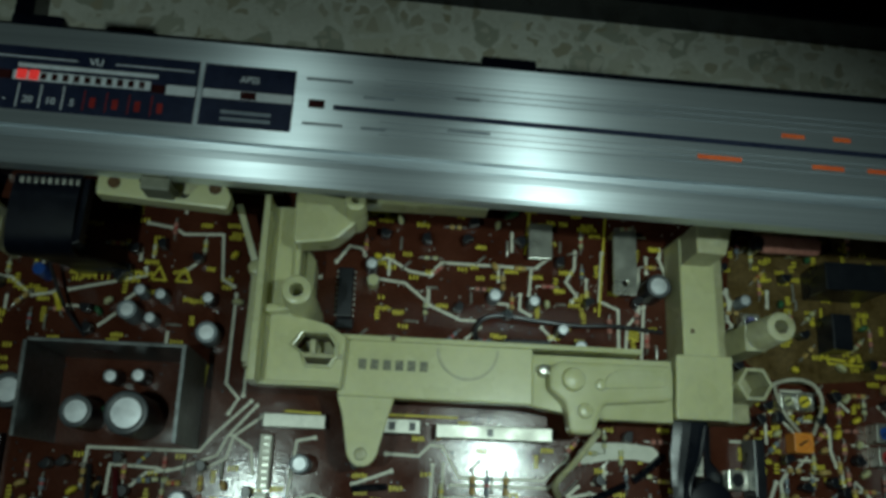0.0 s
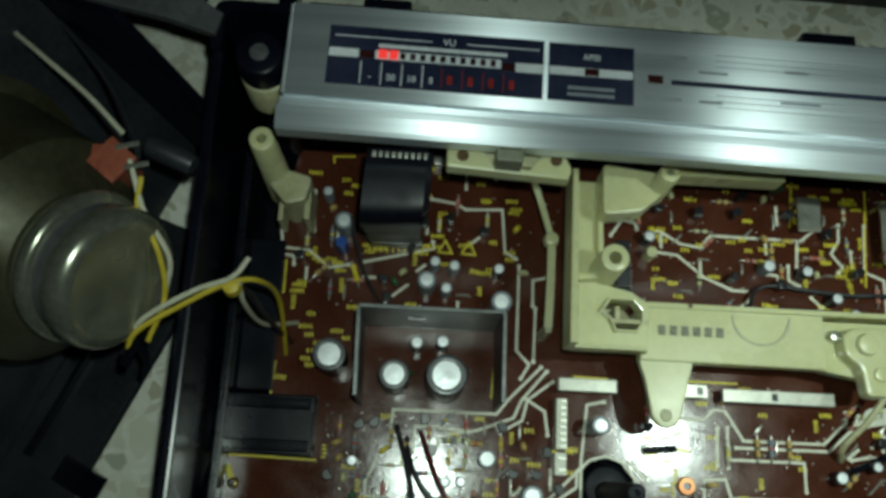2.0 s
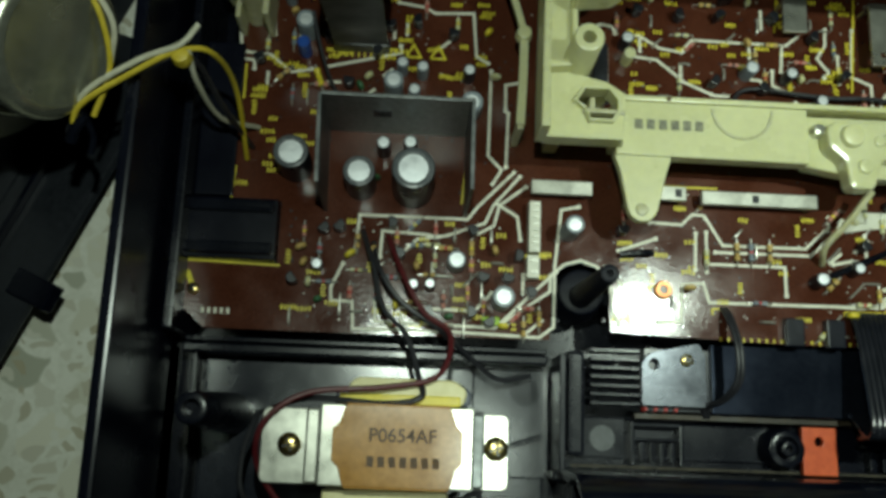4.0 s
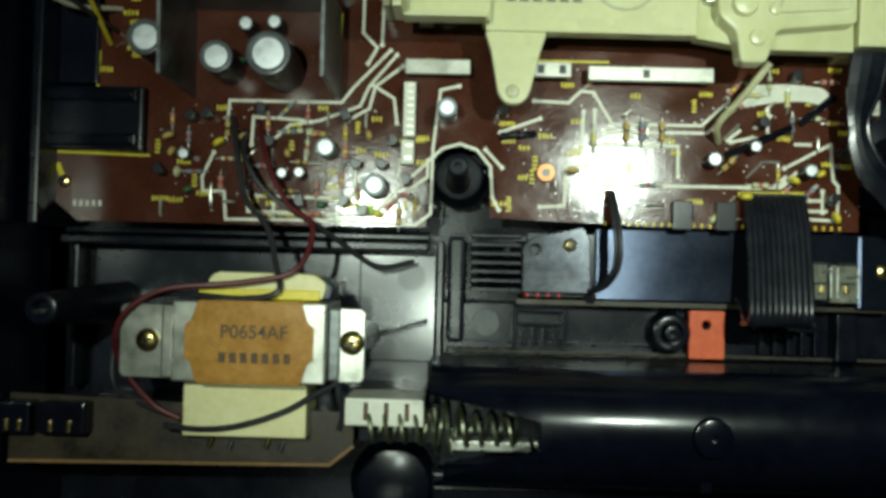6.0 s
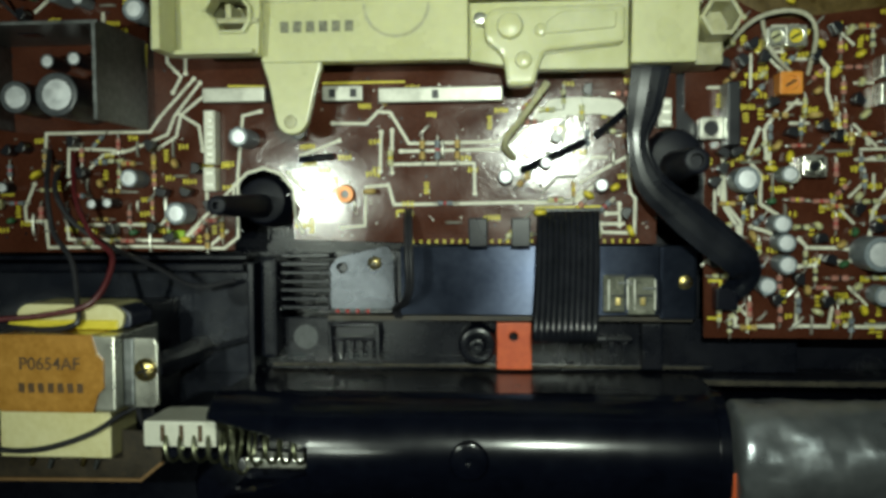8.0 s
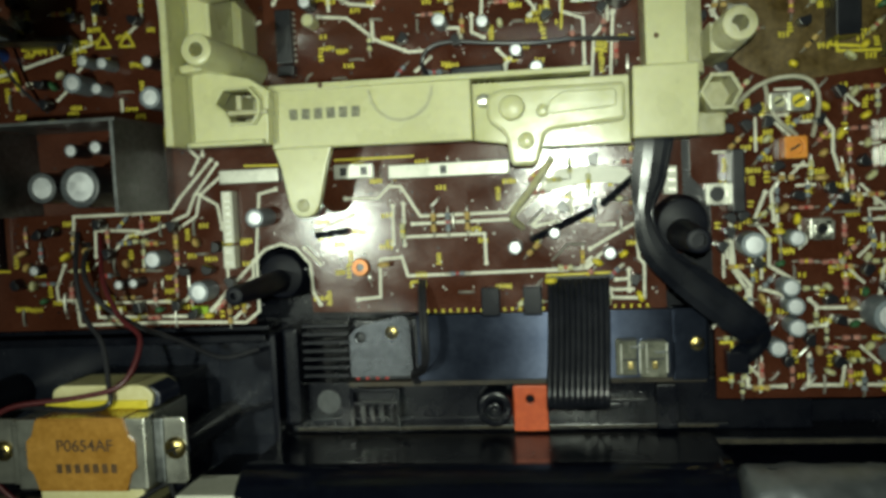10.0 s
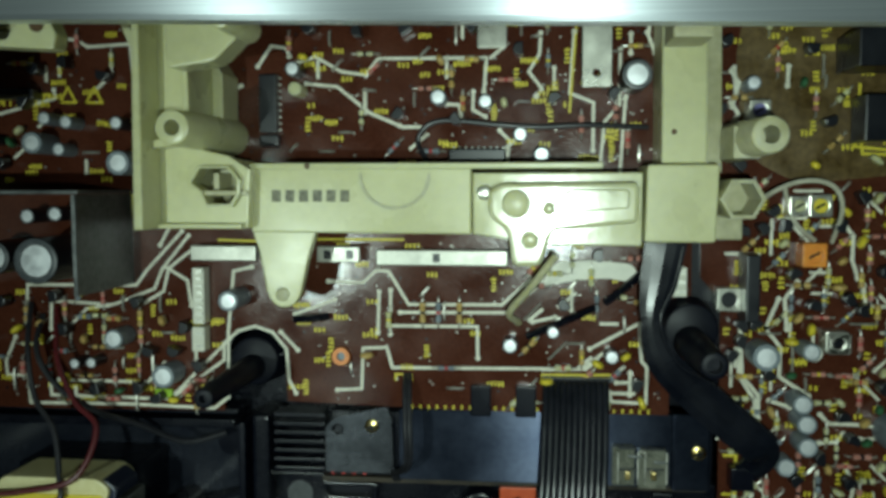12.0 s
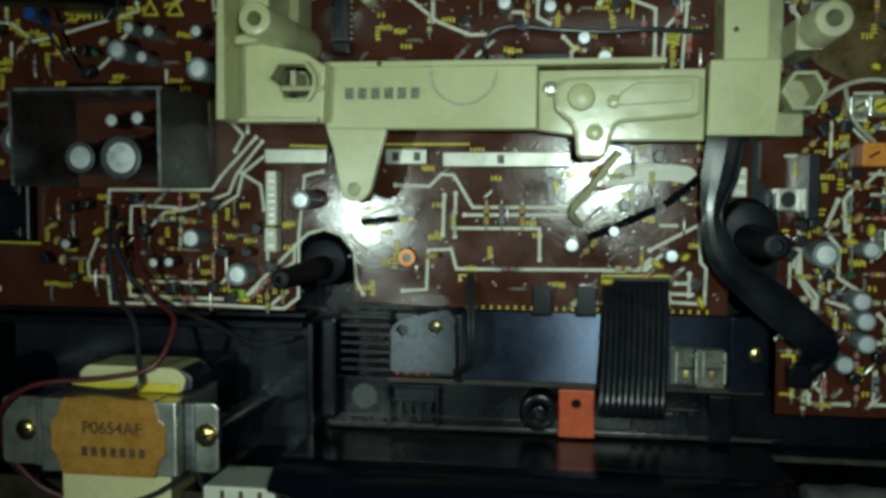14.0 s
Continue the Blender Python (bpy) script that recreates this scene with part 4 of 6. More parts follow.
def disc_cap(x, y, turn, material, label, z=BZ, r=2.6):
    """A ceramic disc on edge with two leads."""
    t = thing("disc_capacitor", label, "capacitor", (x, y, z), "ceramic capacitors")
    m = Matrix.Translation((x, y, z + r + 1.2)) @ Matrix.Rotation(radians(turn), 4, "Z") @ Matrix.Rotation(radians(90), 4, "X")
    part("body", lathe(bm_new(), [(0, -1.1), (r * 0.7, -1.0), (r, -0.35), (r, 0.35), (r * 0.7, 1.0), (0, 1.1)], m, 14), material, t, smooth=True)
    c, s = math.cos(radians(turn)), math.sin(radians(turn))
    for k in (-1, 1):
        part("lead", tube(bm_new(), [(x + c * k * 1.2, y + s * k * 1.2, z + 1.8), (x + c * k * 1.3, y + s * k * 1.3, z)], 0.3, 5, soft=False), SOLDER, t)
    return t


def coil_can(x, y, w, h, core, label, z=BZ, turn=0.0):
    """A square screened coil with a coloured slotted core."""
    KEEP_OUT.append((x, y, w * 0.7))
    t = thing("coil_can", label, "coil", (x, y, z), "tuning coils")
    part("can", prism(bm_new(), round_poly([(x - w / 2, y - w / 2), (x + w / 2, y - w / 2), (x + w / 2, y + w / 2), (x - w / 2, y + w / 2)], 0.8), z, z + h, holes=[ring(x, y, w * 0.33, 16)], bev=0.3), STEEL if core is not ORANGE else ORANGE, t)
    part("core", cyl(bm_new(), x, y, z, z + h - 0.6, w * 0.32, seg=16), core, t)
    part("core_slot", box(bm_new(), x - w * 0.25, x + w * 0.25, y - 0.4, y + 0.4, z + h - 0.7, z + h - 0.5, turn=30), DARK_SLEEVE, t)
    return t


coil_can(*[(173.3, 44.9)][0], 7.5, 8, YELLOW, "screened coil with a yellow core")
coil_can(*[(166.5, 44.9)][0], 6.5, 8, CREAM, "screened coil with a cream core")
coil_can(*[(171.8, 28.4)][0], 8.0, 8, ORANGE, "bright orange square trimmer")
coil_can(*[(153.0, 76.7)][0], 7.0, 8, VIOLET, "screened coil with a violet core")
coil_can(*[(144.7, 12.9)][0], 8.0, 6, DARK_SLEEVE, "white square push switch with a black button")
coil_can(*[(179.9, -1.0)][0], 7.5, 8, WHITE_PLASTIC, "screened coil with a pale core")
coil_can(*[(181.0, -1.5)][0], 7.0, 8, WHITE_PLASTIC, "screened coil with a pale core")
coil_can(*[(206.6, 33.6)][0], 8.0, 8, BLUE, "screened coil with a blue core")
coil_can(*[(206.6, 24.1)][0], 8.0, 8, RED, "screened coil with a red core")


def chip(pts, z0, z1, label, pins=0):
    x0, x1 = min(p[0] for p in pts), max(p[0] for p in pts)
    y0, y1 = min(p[1] for p in pts), max(p[1] for p in pts)
    KEEP_OUT.append(((x0 + x1) / 2, (y0 + y1) / 2, max(x1 - x0, y1 - y0) / 2))
    t = thing("integrated_circuit", label, "chip", ((x0 + x1) / 2, (y0 + y1) / 2, BZ), "chips")
    part("package", box(bm_new(), x0, x1, y0, y1, z0, z1, 0.5), DARK_SLEEVE, t)
    long_y = (y1 - y0) > (x1 - x0)
    for i in range(pins):
        f = (i + 0.5) / pins
        for k in (0, 1):
            if long_y:
                xx, yy = (x0 - 0.5 if k == 0 else x1 + 0.5), y0 + f * (y1 - y0)
            else:
                xx, yy = x0 + f * (x1 - x0), (y0 - 0.5 if k == 0 else y1 + 0.5)
            part("pin", box(bm_new(), xx - 0.3, xx + 0.3, yy - 0.35, yy + 0.35, BZ, BZ + 1.4), SOLDER, t)
    return t


chip([(-19.0, 91.3), (-12.7, 70.7)], BZ + 0.5, BZ + 4.2, "black dual in-line chip on the main board", 9)
chip([(49.0, 64.5), (68.6, 59.4)], BZ + 0.5, BZ + 8, "black single in-line chip on the main board", 9)
chip([(148.6, 28.7), (153.1, 6.2)], BZ + 0.5, BZ + 13, "tall narrow black module on the tuner board")
chip([(-18.6, 69.9), (-11.9, 65.8)], BZ + 0.5, BZ + 5.5, "small black transistor block beside the chip")
chip([(184.4, 81.0), (192.9, 66.0)], BZ + 0.5, BZ + 14, "dark grey tuner block on the tuner board")
chip([(179.1, 100.8), (205.2, 89.1)], BZ + 0.5, BZ + 22, "black switch block at the panel's foot")


def tab(pts, z0, z1, label, hole=None):
    x0, x1 = min(p[0] for p in pts), max(p[0] for p in pts)
    y0, y1 = min(p[1] for p in pts), max(p[1] for p in pts)
    t = thing("heat_sink_tab", label, "metal tab", ((x0 + x1) / 2, y0, BZ), "metal tabs")
    part("plate", prism(bm_new(), round_poly([(x0, y0), (x1, y0), (x1, y1), (x0, y1)], 0.6), z1 - 1.4, z1, holes=[ring(*hole, 1.3, 14)] if hole else (), bev=0.2), STEEL, t)
    for xx in (x0 + 1, x1 - 1):
        part("foot", box(bm_new(), xx - 0.6, xx + 0.6, y1 - 1.4, y1 - 0.2, z0, z1 - 1.3), STEEL, t)
    return t


tab([(94.1, 112.0), (103.9, 84.7)], BZ, 56, "bright plated metal tab with a hole", [(98.9, 89.4)][0])
tab([(58.9, 113.5), (68.8, 98.5)], BZ, 54, "short bright plated metal tab")


def slide(x0, x1, y, w, z, label, cells=()):
    """A long slide switch rod lying over the board."""
    t = thing("slide_switch", label, "slide switch", (x0, y, BZ), "slide switches")
    part("rod", box(bm_new(), x0, x1, y - w / 2, y + w / 2, z - 3, z, 0.4), SATIN, t)
    for xx in (x0 + 2, x1 - 2):
        part("foot", box(bm_new(), xx - 1, xx + 1, y - w / 2 + 0.6, y + w / 2 - 0.6, BZ, z - 2.9), BLACK, t)
    for a, b in cells:
        part("slot", box(bm_new(), a, b, y - w * 0.28, y + w * 0.28, z - 0.4, z + 0.25), DARK_SLEEVE, t)
    return t


SL = [(-43.8, 27.9), (-19.9, 27.9), (2.3, 27.7), (17.3, 27.7), (23.4, 26.7), (69.4, 26.8)]
slide(SL[0][0], SL[1][0], SL[0][1], 5.4, 53, "bright slide switch rod under the cream arm")
slide(SL[2][0], SL[3][0], SL[2][1], 5.6, 53, "slide switch end with dark slots", [(SL[2][0] + 2.5, SL[2][0] + 5), (SL[2][0] + 10.5, SL[2][0] + 13)])
slide(SL[4][0], SL[5][0], SL[4][1], 5.4, 53, "long bright slide switch rod", [(SL[4][0] + 20, SL[4][0] + 22.5)])


def header(x0, x1, y0, y1, n, label):
    """A white pin header with a row of slots."""
    t = thing("pin_header", label, "connector", ((x0 + x1) / 2, y0, BZ), "white connectors")
    KEEP_OUT.append(((x0 + x1) / 2, (y0 + y1) / 2, (y1 - y0) / 2))
    part("housing", box(bm_new(), x0, x1, y0, y1, BZ, BZ + 6, 0.4), WHITE_PLASTIC, t)
    for i in range(n):
        yy = y0 + (i + 0.5) / n * (y1 - y0)
        part("pin", box(bm_new(), x0 + 1.6, x1 - 0.5, yy - 0.45, yy + 0.45, BZ + 5, BZ + 6.8), SOLDER, t)
    return t


SU = [(-98.9, 124.5), (-44.6, 121.7)]
slide(SU[0][0], SU[1][0], (SU[0][1] + SU[1][1]) / 2, 4.6, 51, "bright slide switch rod under the clip bar", [(SU[0][0] + 24, SU[0][0] + 27)])
HD = [(-44.2, 22.4), (-39.8, 2.0), (-44.7, 0.9), (-40.0, -8.1)]
header(HD[0][0], HD[1][0], HD[1][1], HD[0][1], 8, "white eight-way pin header")
header(HD[2][0], HD[3][0], HD[3][1], HD[2][1], 2, "white two-way pin header")
HE = [(125.6, 24.0), (130.5, 13.7)]
header(HE[0][0], HE[1][0], HE[1][1], HE[0][1], 3, "white three-way pin header beside the strap")

rc = [(9.3, -9.7)][0]
t = thing("ring_choke", "copper coloured ring choke on the board", "coil", (*rc, BZ))
part("winding", lathe(bm_new(), [(1.6, 0), (3.2, 0), (3.6, 1.2), (3.2, 2.4), (1.6, 2.4), (1.4, 1.2), (1.6, 0)], Matrix.Translation((*rc, BZ)), 20), COPPER, t, smooth=True)
part("core", cyl(bm_new(), *rc, BZ, BZ + 1.4, 1.5), BLUE_SLEEVE, t)
wax = [(80.2, 16.1), (86.5, 25.3), (99.8, 25.7), (113.0, 24.5), (116.1, 17.4), (103.7, 19.4), (93.2, 18.5)]
solo("white_patch", prism(bm_new(), round_poly(wax, 2.5), BZ + 0.1, BZ + 0.7, bev=0.2), WHITE_PLASTIC, "flat white patch on the board", "tape", (*wax[0], BZ))
for pts in ([(-85.2, 82.4), (-81.9, 87.8), (-79.0, 82.3)], [(-95.1, 82.6), (-92.1, 88.0), (-89.1, 82.5)]):
    ink(YB if pts[0][0] > -105 else WB, pts, 0.9, BZ, closed=True)
for x, y, tn, m in ((-106, 29, 12, GREEN), (52, 118, 20, GREEN)):
    disc_cap(x, y, tn, m, "dark green film capacitor on the board", r=3.4)
for (x, y), tn, ln in (([(88.0, 3.8)][0], 24, 26), ([(109.4, 15.9)][0], 40, 16), ([(-1.3, 4.2)][0], 5, 13)):
    tt = thing("sleeved_lead", "black sleeved component lead lying on the board", "wire", (x, y, BZ), "sleeved leads")
    c, s = math.cos(radians(tn)), math.sin(radians(tn))
    part("sleeving", tube(bm_new(), [(x - c * ln / 2, y - s * ln / 2, BZ + 1.6), (x, y, BZ + 3), (x + c * ln / 2, y + s * ln / 2, BZ + 1.6)], 1.4, 8), SLEEVE, tt, smooth=True)
res_mid = [(39.0, 6.6), (44.7, 6.7), (52.2, 6.7)]
for i, (x, y) in enumerate(res_mid):
    resistor(x, y, 90, (TAN, BLUE_SLEEVE, TAN)[i], "resistor across the white printed lines", 7.5)
for i in range(5):
    x, y = [(-167.8, -25.0)][0]
    ink(WB, [(x + i * 2.4, y - 0.7), (x + i * 2.4, y + 0.7)], 1.2, BZ)
ink(YB, [(-174.6, -10.7), (-173.0, -14.4)], 2.0, BZ)
KEEP_OUT += [(-23, -12, 14), (-153, 5, 16), (0, -30, 4)]

# seeded scatter of the small parts that crowd the boards
def scatter(n, x0, x1, y0, y1):
    made, tries = 0, 0
    while made < n and tries < n * 12:
        tries += 1
        x, y = rng.uniform(x0, x1), rng.uniform(y0, y1)
        if not free(x, y, 2.4):
            continue
        k = rng.random()
        turn = rng.choice((0, 90, 90, 0, 45))
        if k < (0.50 if x > 140 else 0.42):
            m, lab = rng.choice(((PINK, "pink banded resistor"), (TAN, "tan banded resistor"), (CREAM, "cream banded resistor"), (BLUE_SLEEVE, "grey-blue banded resistor")))
            resistor(x, y, turn, m, lab + " lying on the board", rng.uniform(4.8, 6.6), r=rng.uniform(0.8, 1.15))
            KEEP_OUT.append((x, y, 2.8))
        elif k < (0.66 if x > 140 else 0.58):
            transistor(x, y, rng.uniform(0, 360))
            KEEP_OUT.append((x, y, 2.4))
        elif k < (0.90 if x > 140 else 0.76):
            m, lab = rng.choice(((TAN, "tan ceramic disc capacitor"), (GREEN, "dark green film capacitor"), (YELLOW, "yellow ceramic disc capacitor"), (CREAM, "cream ceramic disc capacitor")))
            disc_cap(x, y, rng.uniform(0, 180), m, lab, r=rng.uniform(1.7, 2.5))
            KEEP_OUT.append((x, y, 2.2))
        else:
            ln = rng.uniform(1.8, 4.2)
            c, s = math.cos(radians(turn)), math.sin(radians(turn))
            j = solo("jumper_wire", tube(bm_new(), [(x - c * ln, y - s * ln, BZ - 0.2), (x - c * (ln - 0.6), y - s * (ln - 0.6), BZ + 1.2), (x + c * (ln - 0.6), y + s * (ln - 0.6), BZ + 1.2), (x + c * ln, y + s * ln, BZ - 0.2)], 0.45, 6, per=4), SOLDER, "bare tinned jumper wire on the board", "jumper wire", (x, y, BZ), "jumper wires", smooth=True)
            KEEP_OUT.append((x, y, 2.4))
        made += 1


scatter(46, -98, -38, -28, 12)
scatter(20, -135, -100, -27, 10)
scatter(26, -155, -55, 56, 108)
scatter(30, -10, 70, 62, 118)
scatter(20, 40, 116, 62, 118)
scatter(10, -8, 70, -24, 30)
scatter(34, 72, 122, -26, 30)
scatter(150, 146, 212, -60, 52)
scatter(34, 138, 212, 56, 116)
for x0, x1, y0, y1, n in ((-158, -60, 54, 122, 70), (-138, -36, -28, 14, 60), (-12, 116, 60, 122, 110), (-8, 122, -24, 32, 44), (-158, -128, 22, 54, 14)):
    for i in range(n):
        x, y = rng.uniform(x0, x1), rng.uniform(y0, y1)
        if free(x, y, 0.5):
            print_mark(YB, x, y, rng.uniform(3.5, 6.5), 1.7, rng.choice((0, 0, 0, 90, 180)))
for i in range(150):
    x, y = rng.uniform(145, 214), rng.uniform(-62, 116)
    print_mark(YT, x, y, rng.uniform(3.0, 5.6), 1.9, rng.choice((0, 0, 90)))
for i in range(36):
    x, y = rng.uniform(145, 212), rng.uniform(-60, 55)
    turn, ln = rng.choice((0, 90, 45, 135)), rng.uniform(2, 6)
    c, s = math.cos(radians(turn)) * ln, math.sin(radians(turn)) * ln
    ink(WT, [(x - c, y - s), (x + c, y + s)], 1.0, BZ)
for i in range(34):
    x, y = rng.choice(((rng.uniform(-100, -40), rng.uniform(-28, 12)), (rng.uniform(0, 118), rng.uniform(64, 120)), (rng.uniform(75, 120), rng.uniform(-22, 20)), (rng.uniform(-155, -60), rng.uniform(56, 118))))
    turn, ln = rng.choice((0, 90, 90, 40)), rng.uniform(1.5, 4.5)
    c, s = math.cos(radians(turn)) * ln, math.sin(radians(turn)) * ln
    ink(WB, [(x - c, y - s), (x + c, y + s)], 1.2, BZ)
HOLES = bm_new()
for i in range(260):
    x, y = rng.uniform(-160, 125), rng.uniform(-26, 122)
    if abs(y - 25) < 26 and -50 < x < -34 or not (x > -138 or y > 22):
        continue
    prism(HOLES, ring(x, y, 0.55, 6), BZ, BZ + 0.06)
SOLDERED = bm_new()
for i in range(240):
    x, y = rng.uniform(-2, 126), rng.choice((rng.uniform(-27, 32), rng.uniform(60, 122)))
    if free(x, y, 0.4):
        cyl(SOLDERED, x, y, BZ, BZ + 0.45, rng.uniform(0.35, 0.6), 0.25, seg=7)
for i in range(70):
    x, y = rng.uniform(-150, -38), rng.choice((rng.uniform(-27, 14), rng.uniform(56, 118)))
    if free(x, y, 0.4):
        cyl(SOLDERED, x, y, BZ, BZ + 0.45, rng.uniform(0.35, 0.6), 0.25, seg=7)
tagged(part("solder_joint", SOLDERED, SOLDER, main_board, "small bright solder joints"), kind="stuff")
tagged(part("white_print", WB, WHITE_INK, main_board, "white printed wiring lines"), kind="stuff")
tagged(part("yellow_print", YB, YELLOW_INK, main_board, "yellow printed component marks"), kind="stuff")
tagged(part("drilling", HOLES, DARK_SLEEVE, main_board, "small dark drill holes"), kind="stuff")
tagged(part("white_print", WT, WHITE_INK, tuner, "white printed wiring lines"), kind="stuff")
tagged(part("yellow_print", YT, YELLOW_INK, tuner, "yellow printed component marks"), kind="stuff")

# screening can round the big capacitors
sh = thing("screening_can", "open dull grey metal screening can round the capacitors", "metal shield", (-96, 34, BZ))
part("side_plate", prism(bm_new(), [(-125, 49), (-123.8, 49), (-123.0, 16), (-124.2, 16)], BZ, 86), DULL, sh)
part("back_plate", box(bm_new(), -124.4, -69, 49.2, 50.4, BZ, 84, 0.2), DULL, sh)
part("side_plate", prism(bm_new(), [(-70.0, 49), (-68.8, 49), (-68.6, 16), (-69.8, 16)], BZ, 86), DULL, sh)
part("slot", box(bm_new(), -106, -99, 48.9, 49.3, 64, 70), BLACK, sh)
jb = thing("jack_block", "black moulded socket block at the board's edge", "socket", (-160, 5, 30))
part("body", box(bm_new(), -181, -141.5, -5.6, 18.6, 30, 50, 0.8), BLACK, jb)
for y0 in (-4, 12.5):
    part("rail", box(bm_new(), -179, -142.5, y0, y0 + 4.4, 49.8, 54, 0.6), GLOSS, jb)
    part("rail_slot", box(bm_new(), -162, -144, y0 + 1.3, y0 + 3.1, 53.6, 54.3, 0.2), DUSTY, jb)

pk = [(154.6, 108.1), (182.4, 107.9)]
fz = thing("film_capacitor", "pale pink tubular capacitor lying under the panel", "capacitor", (pk[0][0], pk[0][1], BZ))
part("body", lathe(bm_new(), [(0, 0), (3.6, 0.4), (3.9, 1.4), (3.9, 23), (3.6, 24.4), (0, 25)], Matrix.Translation((pk[0][0], pk[0][1], 62)) @ Matrix.Rotation(radians(90), 4, "Y"), 20), PINK, fz, smooth=True)
part("end", lathe(bm_new(), [(0, -3), (3.2, -3), (3.2, 0.2), (0, 0.2)], Matrix.Translation((pk[0][0], pk[0][1], 62)) @ Matrix.Rotation(radians(90), 4, "Y"), 16), DARK_SLEEVE, fz)
for k in (2, 21):
    part("leg", box(bm_new(), pk[0][0] + k, pk[0][0] + k + 1.2, pk[0][1] - 0.6, pk[0][1] + 0.6, BZ, 59), SOLDER, fz)

# ---- cream chassis bracket over the board ----
br = thing("chassis_bracket", "cream plastic chassis bracket bridging the circuit board", "bracket", (40, 50, BZ))
hexa = [(-33, 53), (-29.5, 58.5), (-19, 58.5), (-15.5, 54), (-15.5, 49), (-18, 45), (-27, 45), (-29, 50)]
hexa = [((x + 23.5) * 0.84 - 23.5, (y - 51.5) * 0.84 + 51.5) for x, y in hexa]
colp = [(-46, 38), (-14, 38), (-13, 57), (-22, 61), (-33, 64), (-34, 106), (-45, 106)]
bed = [(-43.2, 38), (-14, 38), (-13, 57), (-20, 61.5), (-31, 64), (-33.6, 67), (-33.6, 106), (-43.2, 106)]
part("column_bed", prism(bm_new(), bed, 74, 79, holes=[hexa], bev=0.6), CREAM, br)
part("column_wall", prism(bm_new(), [(-46.2, 38), (-43.0, 38), (-43.0, 106), (-45.4, 106)], 76, 93, bev=0.9), CREAM, br)
part("column_body", prism(bm_new(), [(-39, 44), (-33.8, 44), (-34.2, 102), (-39, 102)], BZ + 1, 74.5), CREAM, br)
part("column_side", prism(bm_new(), [(-33.6, 67), (-31.2, 67), (-32.0, 105), (-34.0, 105)], BZ + 1, 83, bev=0.7), CREAM, br)
part("column_foot", prism(bm_new(), [(-31.4, 70), (-27.6, 72), (-27.6, 90), (-31.6, 96)], BZ + 1, 62, bev=0.8), CREAM, br)
part("column_step", prism(bm_new(), [(-43.0, 63.6), (-33.6, 64.6), (-33.4, 67.6), (-43.0, 66.4)], 78, 85.5, bev=0.8), CREAM, br)
part("column_lip", prism(bm_new(), [(-43.0, 38), (-15, 38), (-15, 39.6), (-43.0, 39.6)], 78, 82.5, bev=0.5), CREAM, br)
part("column_leg", prism(bm_new(), [(-16, 40), (-14.5, 40), (-14.5, 56), (-16, 56)], 60, 72), CREAM, br)
part("column_leg", prism(bm_new(), [(-30, 60), (-18, 58.6), (-18, 60.2), (-30, 62.2)], 58, 72), CREAM, br)
hexo = [((x + 24) * 1.16 - 24, (y - 52) * 1.16 + 52) for x, y in hexa]
part("hex_rim", prism(bm_new(), hexo, 78.5, 82.0, holes=[hexa], bev=0.4), CREAM_GLOSS, br)
part("hex_floor", prism(bm_new(), hexa, 60, 64), CREAM_DIRTY, br)
part("hex_pin", box(bm_new(), -29, -13.6, 48.6, 50.4, 64, 80.5, 0.5), CREAM_DIRTY, br)
part("hex_pin", box(bm_new(), -26, -24, 50.6, 56, 64, 77, 0.4), CREAM_DIRTY, br)
part("screw_post", cyl(bm_new(), -30.6, 69.3, BZ + 0.5, 99, 6.6, 5.4, bev=0.8, hole=2.4, seg=28, depth=16), CREAM, br, smooth=True)
part("arm", prism(bm_new(), [(-15, 36.4), (58, 36), (58, 57.6), (-15, 58)], 65, 71.8, bev=0.7), CREAM, br)
part("tongue", prism(bm_new(), round_poly([(-15.5, 37), (6.5, 37), (4, 29), (0.6, 14.5), (-2.4, 11.2), (-7.2, 11.2), (-10.2, 14.5), (-13, 30)], 2.0), 66.5, 70.4, bev=0.6), CREAM, br)
part("tongue_rivet", cyl(bm_new(), -5.2, 15.6, 70, 71, 2.6, 2.2, bev=0.3), CREAM_DIRTY, br, smooth=True)
part("arm_lip", box(bm_new(), -15, 100, 57.2, 59.2, 62, 73.8, 0.5), CREAM, br)
part("arm_peg", cyl(bm_new(), 4.5, 58.2, 73.6, 74.2, 0.9), LABEL_INK, br)
arc_o, arc_i = ring(33, 55.8, 11.8, 20, 180, 360), ring(33, 55.8, 10.9, 20, 360, 180)
part("half_round_mark", prism(bm_new(), arc_o + arc_i, 71.7, 72.3), CREAM_DIRTY, br)
for i in range(6):
    part("stamped_mark", box(bm_new(), -8.0 + i * 4.6, -5.0 + i * 4.6, 46.6, 50.4, 71.75, 71.95, 0.05, turn=rng.uniform(-3, 3)), STAMP, br)
part("latch_bed", prism(bm_new(), [(58.2, 36), (80, 32.4), (113, 32.2), (113, 56), (58.2, 56)], 62, 68.5, bev=0.6), CREAM_GLOSS, br)
lever = part("latch_lever", prism(bm_new(), round_poly([(68, 52.6), (111, 52.8), (111, 40), (84, 37.4), (80.5, 26), (71.5, 26), (70, 37), (64, 42), (63.5, 50)], 2.2), 68.8, 76, bev=1.4), CREAM_GLOSS, br)
part("latch_pivot", cyl(bm_new(), 72.5, 46, 75.5, 78.5, 4.6, 4.2, bev=0.7, seg=26), CREAM, lever, smooth=True)
part("latch_pivot", cyl(bm_new(), 77, 34.5, 75.5, 77.2, 3.0, 2.7, bev=0.5), CREAM, lever, smooth=True)
part("latch_pivot", cyl(bm_new(), 83, 44.5, 75.5, 76.8, 2.4, 2.1, bev=0.5), CREAM, lever, smooth=True)
